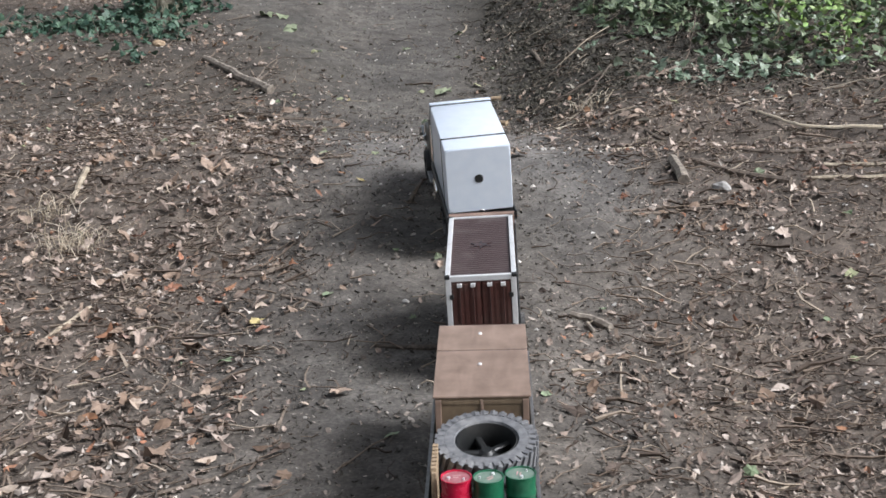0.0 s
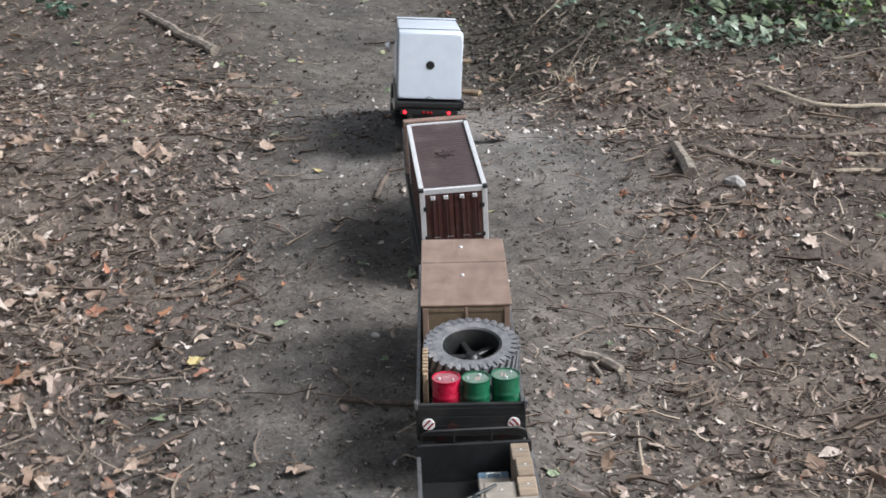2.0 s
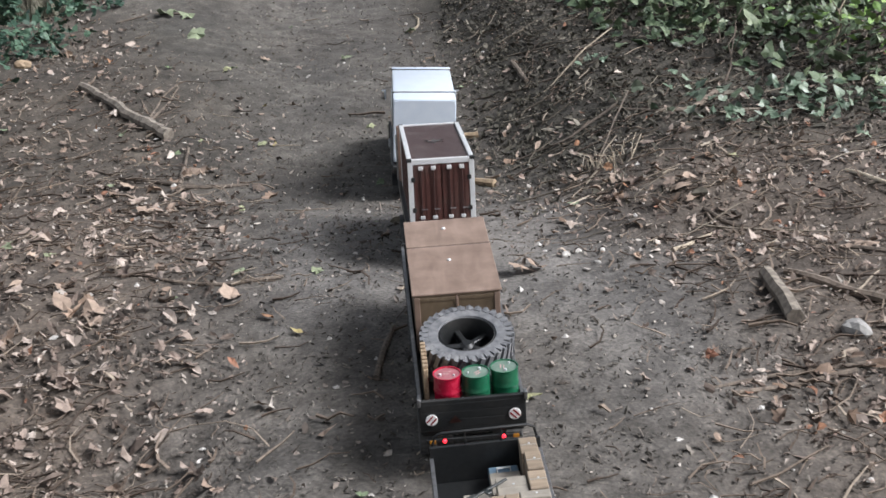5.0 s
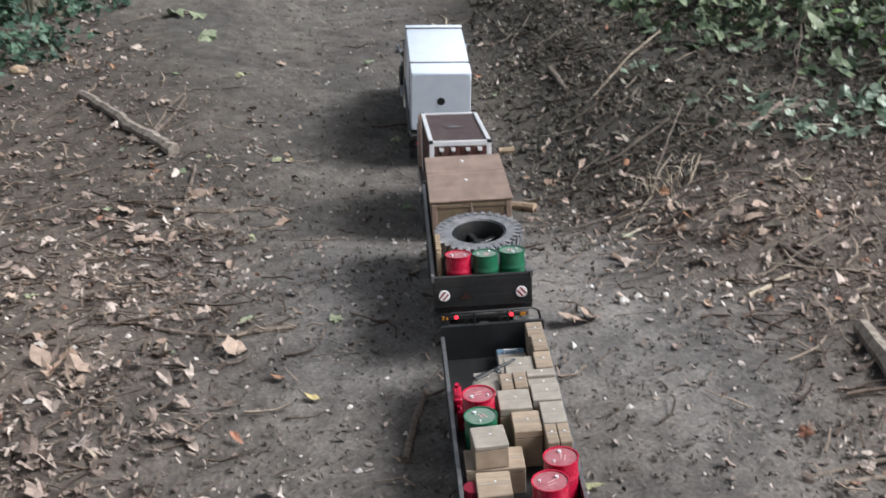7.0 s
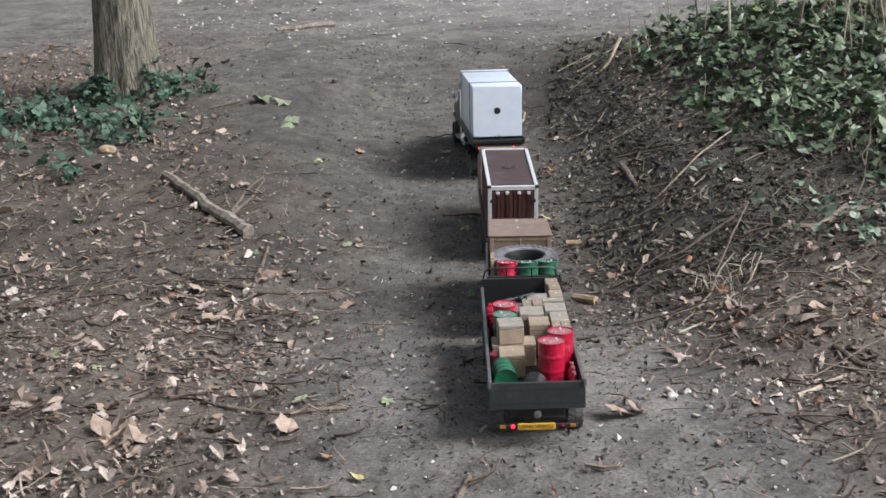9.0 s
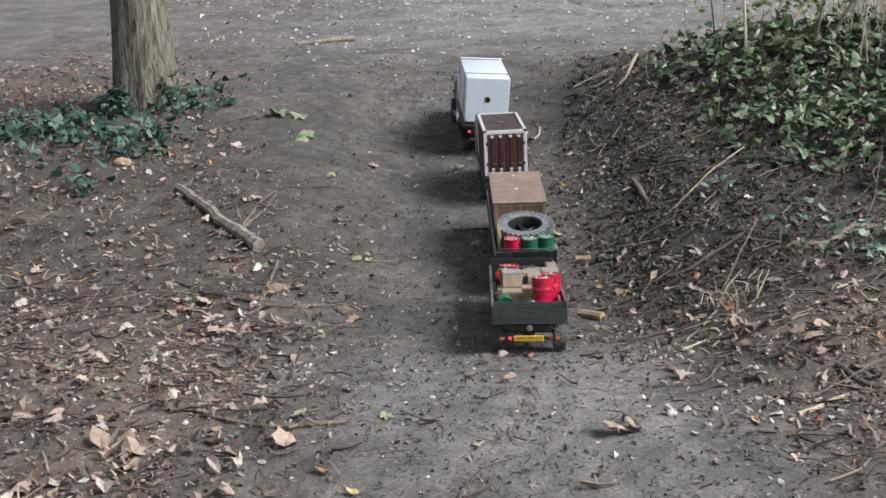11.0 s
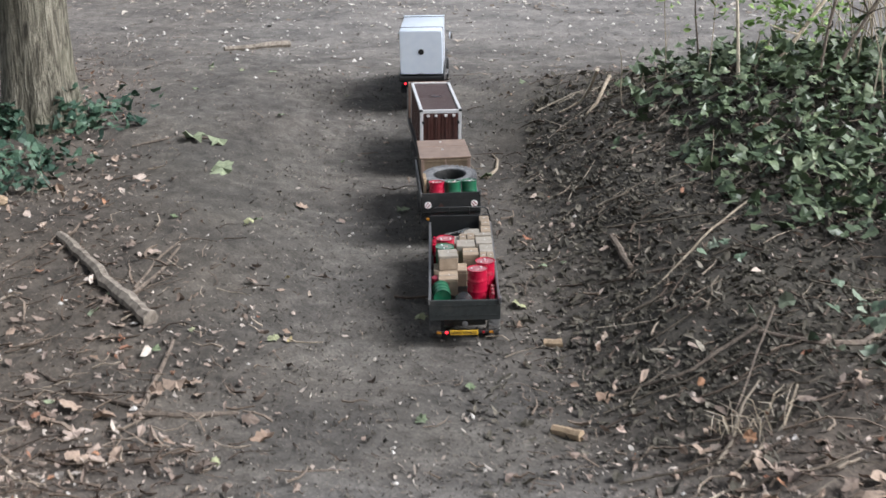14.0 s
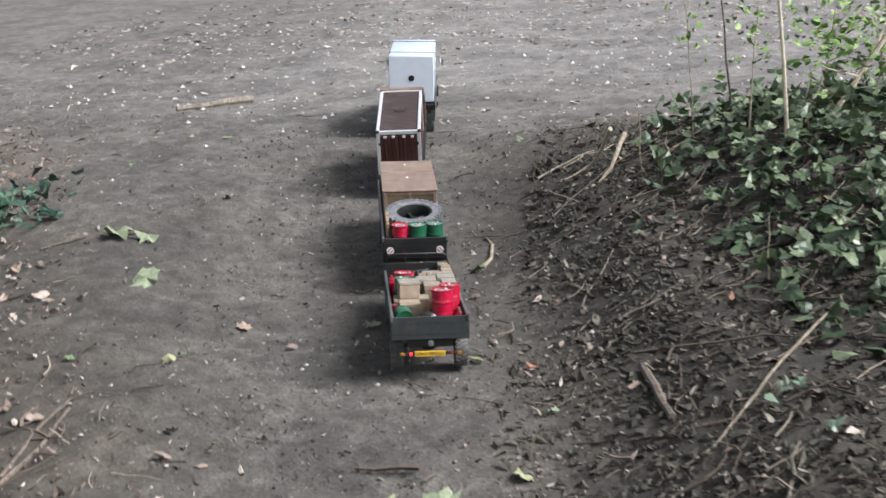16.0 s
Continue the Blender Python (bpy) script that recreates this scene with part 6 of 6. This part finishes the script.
FLATBED_ROWS = [  # seconds, x, y, z, yaw, pitch, roll
    (0, 0.760, -2.077, 0.082, 3.8, -1.7, -0.0),
    (0.5, 0.741, -1.895, 0.082, 2.6, -2.3, -1.6),
    (1, 0.727, -1.657, 0.072, 3.5, -3.0, 0.5),
    (1.5, 0.715, -1.451, 0.064, 3.0, -2.4, -0.7),
    (2, 0.688, -1.205, 0.048, 4.0, -1.2, 0.2),
    (2.5, 0.665, -0.988, 0.040, 4.4, -0.4, -2.4),
    (3, 0.636, -0.763, 0.030, 5.0, -0.4, 0.6),
    (3.5, 0.633, -0.582, 0.026, 5.6, 1.3, -1.3),
    (4, 0.609, -0.398, 0.029, 6.1, 2.9, -0.6),
    (6.5, 0.497, 0.588, 0.064, 5.9, 0.4, 0.3),
    (7, 0.475, 0.753, 0.091, 5.5, -2.9, 0.7),
    (7.5, 0.458, 0.950, 0.093, 5.2, -6.8, 1.0),
    (8, 0.442, 1.171, 0.094, 5.7, -12.6, 1.5),
    (8.5, 0.420, 1.382, 0.059, 5.1, -13.3, 1.3),
    (9, 0.405, 1.586, -0.007, 5.9, -9.2, 1.2),
    (11.5, 0.286, 2.573, -0.130, 8.7, 3.3, 0.8),
    (12, 0.240, 2.746, -0.115, 7.8, 5.0, -0.3),
    (12.5, 0.207, 2.927, -0.106, 7.7, 6.4, 0.5),
    (13, 0.167, 3.130, -0.075, 7.3, 2.4, -1.8),
    (13.5, 0.142, 3.347, -0.045, 8.1, -2.7, -1.2),
    (14, 0.121, 3.566, -0.053, 9.2, -3.5, -0.7),
    (14.5, 0.079, 3.771, -0.078, 9.8, -0.4, 1.7),
    (15, 0.050, 3.981, -0.091, 9.5, 2.4, 2.6),
    (15.5, 0.016, 4.178, -0.097, 10.5, 3.2, 1.6),
    (16, -0.033, 4.384, -0.075, 9.9, 2.1, 2.9),
]
LAST_ROWS = [  # seconds, x, y, z, yaw, pitch, roll
    (0, 0.831, -2.865, 0.015, 5.4, 4.3, 0.0),
    (0.5, 0.814, -2.678, 0.025, 5.8, 4.2, -0.1),
    (1, 0.802, -2.444, 0.042, 5.6, 3.6, -0.7),
    (1.5, 0.787, -2.237, 0.053, 5.7, 1.9, -0.9),
    (2, 0.767, -1.998, 0.064, 5.6, -0.1, -0.9),
    (2.5, 0.741, -1.778, 0.068, 5.2, -1.7, -1.7),
    (3, 0.732, -1.559, 0.048, 6.3, -1.6, -0.4),
    (3.5, 0.714, -1.374, 0.032, 6.2, -0.3, -1.4),
    (4, 0.685, -1.188, 0.027, 5.1, 0.4, -0.8),
    (6.5, 0.606, -0.203, 0.016, 7.5, 2.1, -3.1),
    (7, 0.568, -0.031, 0.023, 6.1, 4.5, 0.1),
    (7.5, 0.553, 0.165, 0.035, 6.5, 4.3, -0.9),
    (8, 0.529, 0.394, 0.055, 7.0, 2.8, -0.5),
    (8.5, 0.507, 0.603, 0.076, 6.9, 1.3, 0.4),
    (9, 0.487, 0.805, 0.087, 7.0, -2.2, 0.8),
    (11.5, 0.385, 1.772, -0.018, 7.4, -9.4, 1.5),
    (12, 0.360, 1.938, -0.050, 9.2, -7.0, 2.7),
    (12.5, 0.337, 2.122, -0.069, 9.3, -2.9, 3.4),
    (13, 0.315, 2.329, -0.079, 10.5, -2.3, 3.4),
    (13.5, 0.283, 2.558, -0.096, 11.1, 0.9, 1.5),
    (14, 0.242, 2.775, -0.091, 6.8, 2.5, -0.1),
    (14.5, 0.203, 2.988, -0.099, 8.6, 5.1, 3.0),
    (15, 0.173, 3.196, -0.078, 6.5, 3.2, 2.4),
    (15.5, 0.136, 3.383, -0.041, 8.7, -2.8, 0.8),
    (16, 0.112, 3.585, -0.016, 10.4, -6.8, 2.8),
]

def unit_pose(row):
    _, x, y, z, yaw, pitch, roll = row
    return Matrix.Translation((x, y, z)) @ Matrix.Rotation(radians(yaw), 4, "Z") @ Matrix.Rotation(radians(pitch), 4, "X") @ Matrix.Rotation(radians(roll), 4, "Y")


def motions():
    for unit, rows, wheels, cargo in ((TRUCK, TRUCK_ROWS, WHEELS["truck"], ()), (CONTAINER_TRAILER, CONTAINER_ROWS, WHEELS["container"], ON_CONTAINER),
                                      (FLATBED, FLATBED_ROWS, WHEELS["flatbed"], ON_FLATBED), (LAST_TRAILER, LAST_ROWS, WHEELS["last"], ON_LAST)):
        placed = [(r[0], unit_pose(r)) for r in rows]
        walk(unit, placed)
        for thing, at in cargo:
            walk(thing, [(t, m @ at) for t, m in placed])
        # wheels turn with the way travelled and give a little to the ground
        ts = np.array([r[0] for r in rows])
        way = np.concatenate([[0], np.cumsum([math.dist(a[1:4], b[1:4]) for a, b in zip(rows, rows[1:])])])
        for wheel, x, y, r in wheels:
            drop = []
            for t, m in placed:
                p = m @ Vector((x, y, 0))
                drop.append(min(max(gz(p.x, p.y) - p.z, -0.018), 0.006))
            spins = []
            for t in np.arange(0, 16.01, 0.1):
                s, d = np.interp(t, ts, way), np.interp(t, ts, drop)
                spins.append((float(t), Matrix.Translation((x, y, r + d)) @ Matrix.Rotation(-s / r, 4, "X")))
            walk(wheel, spins)


motions()
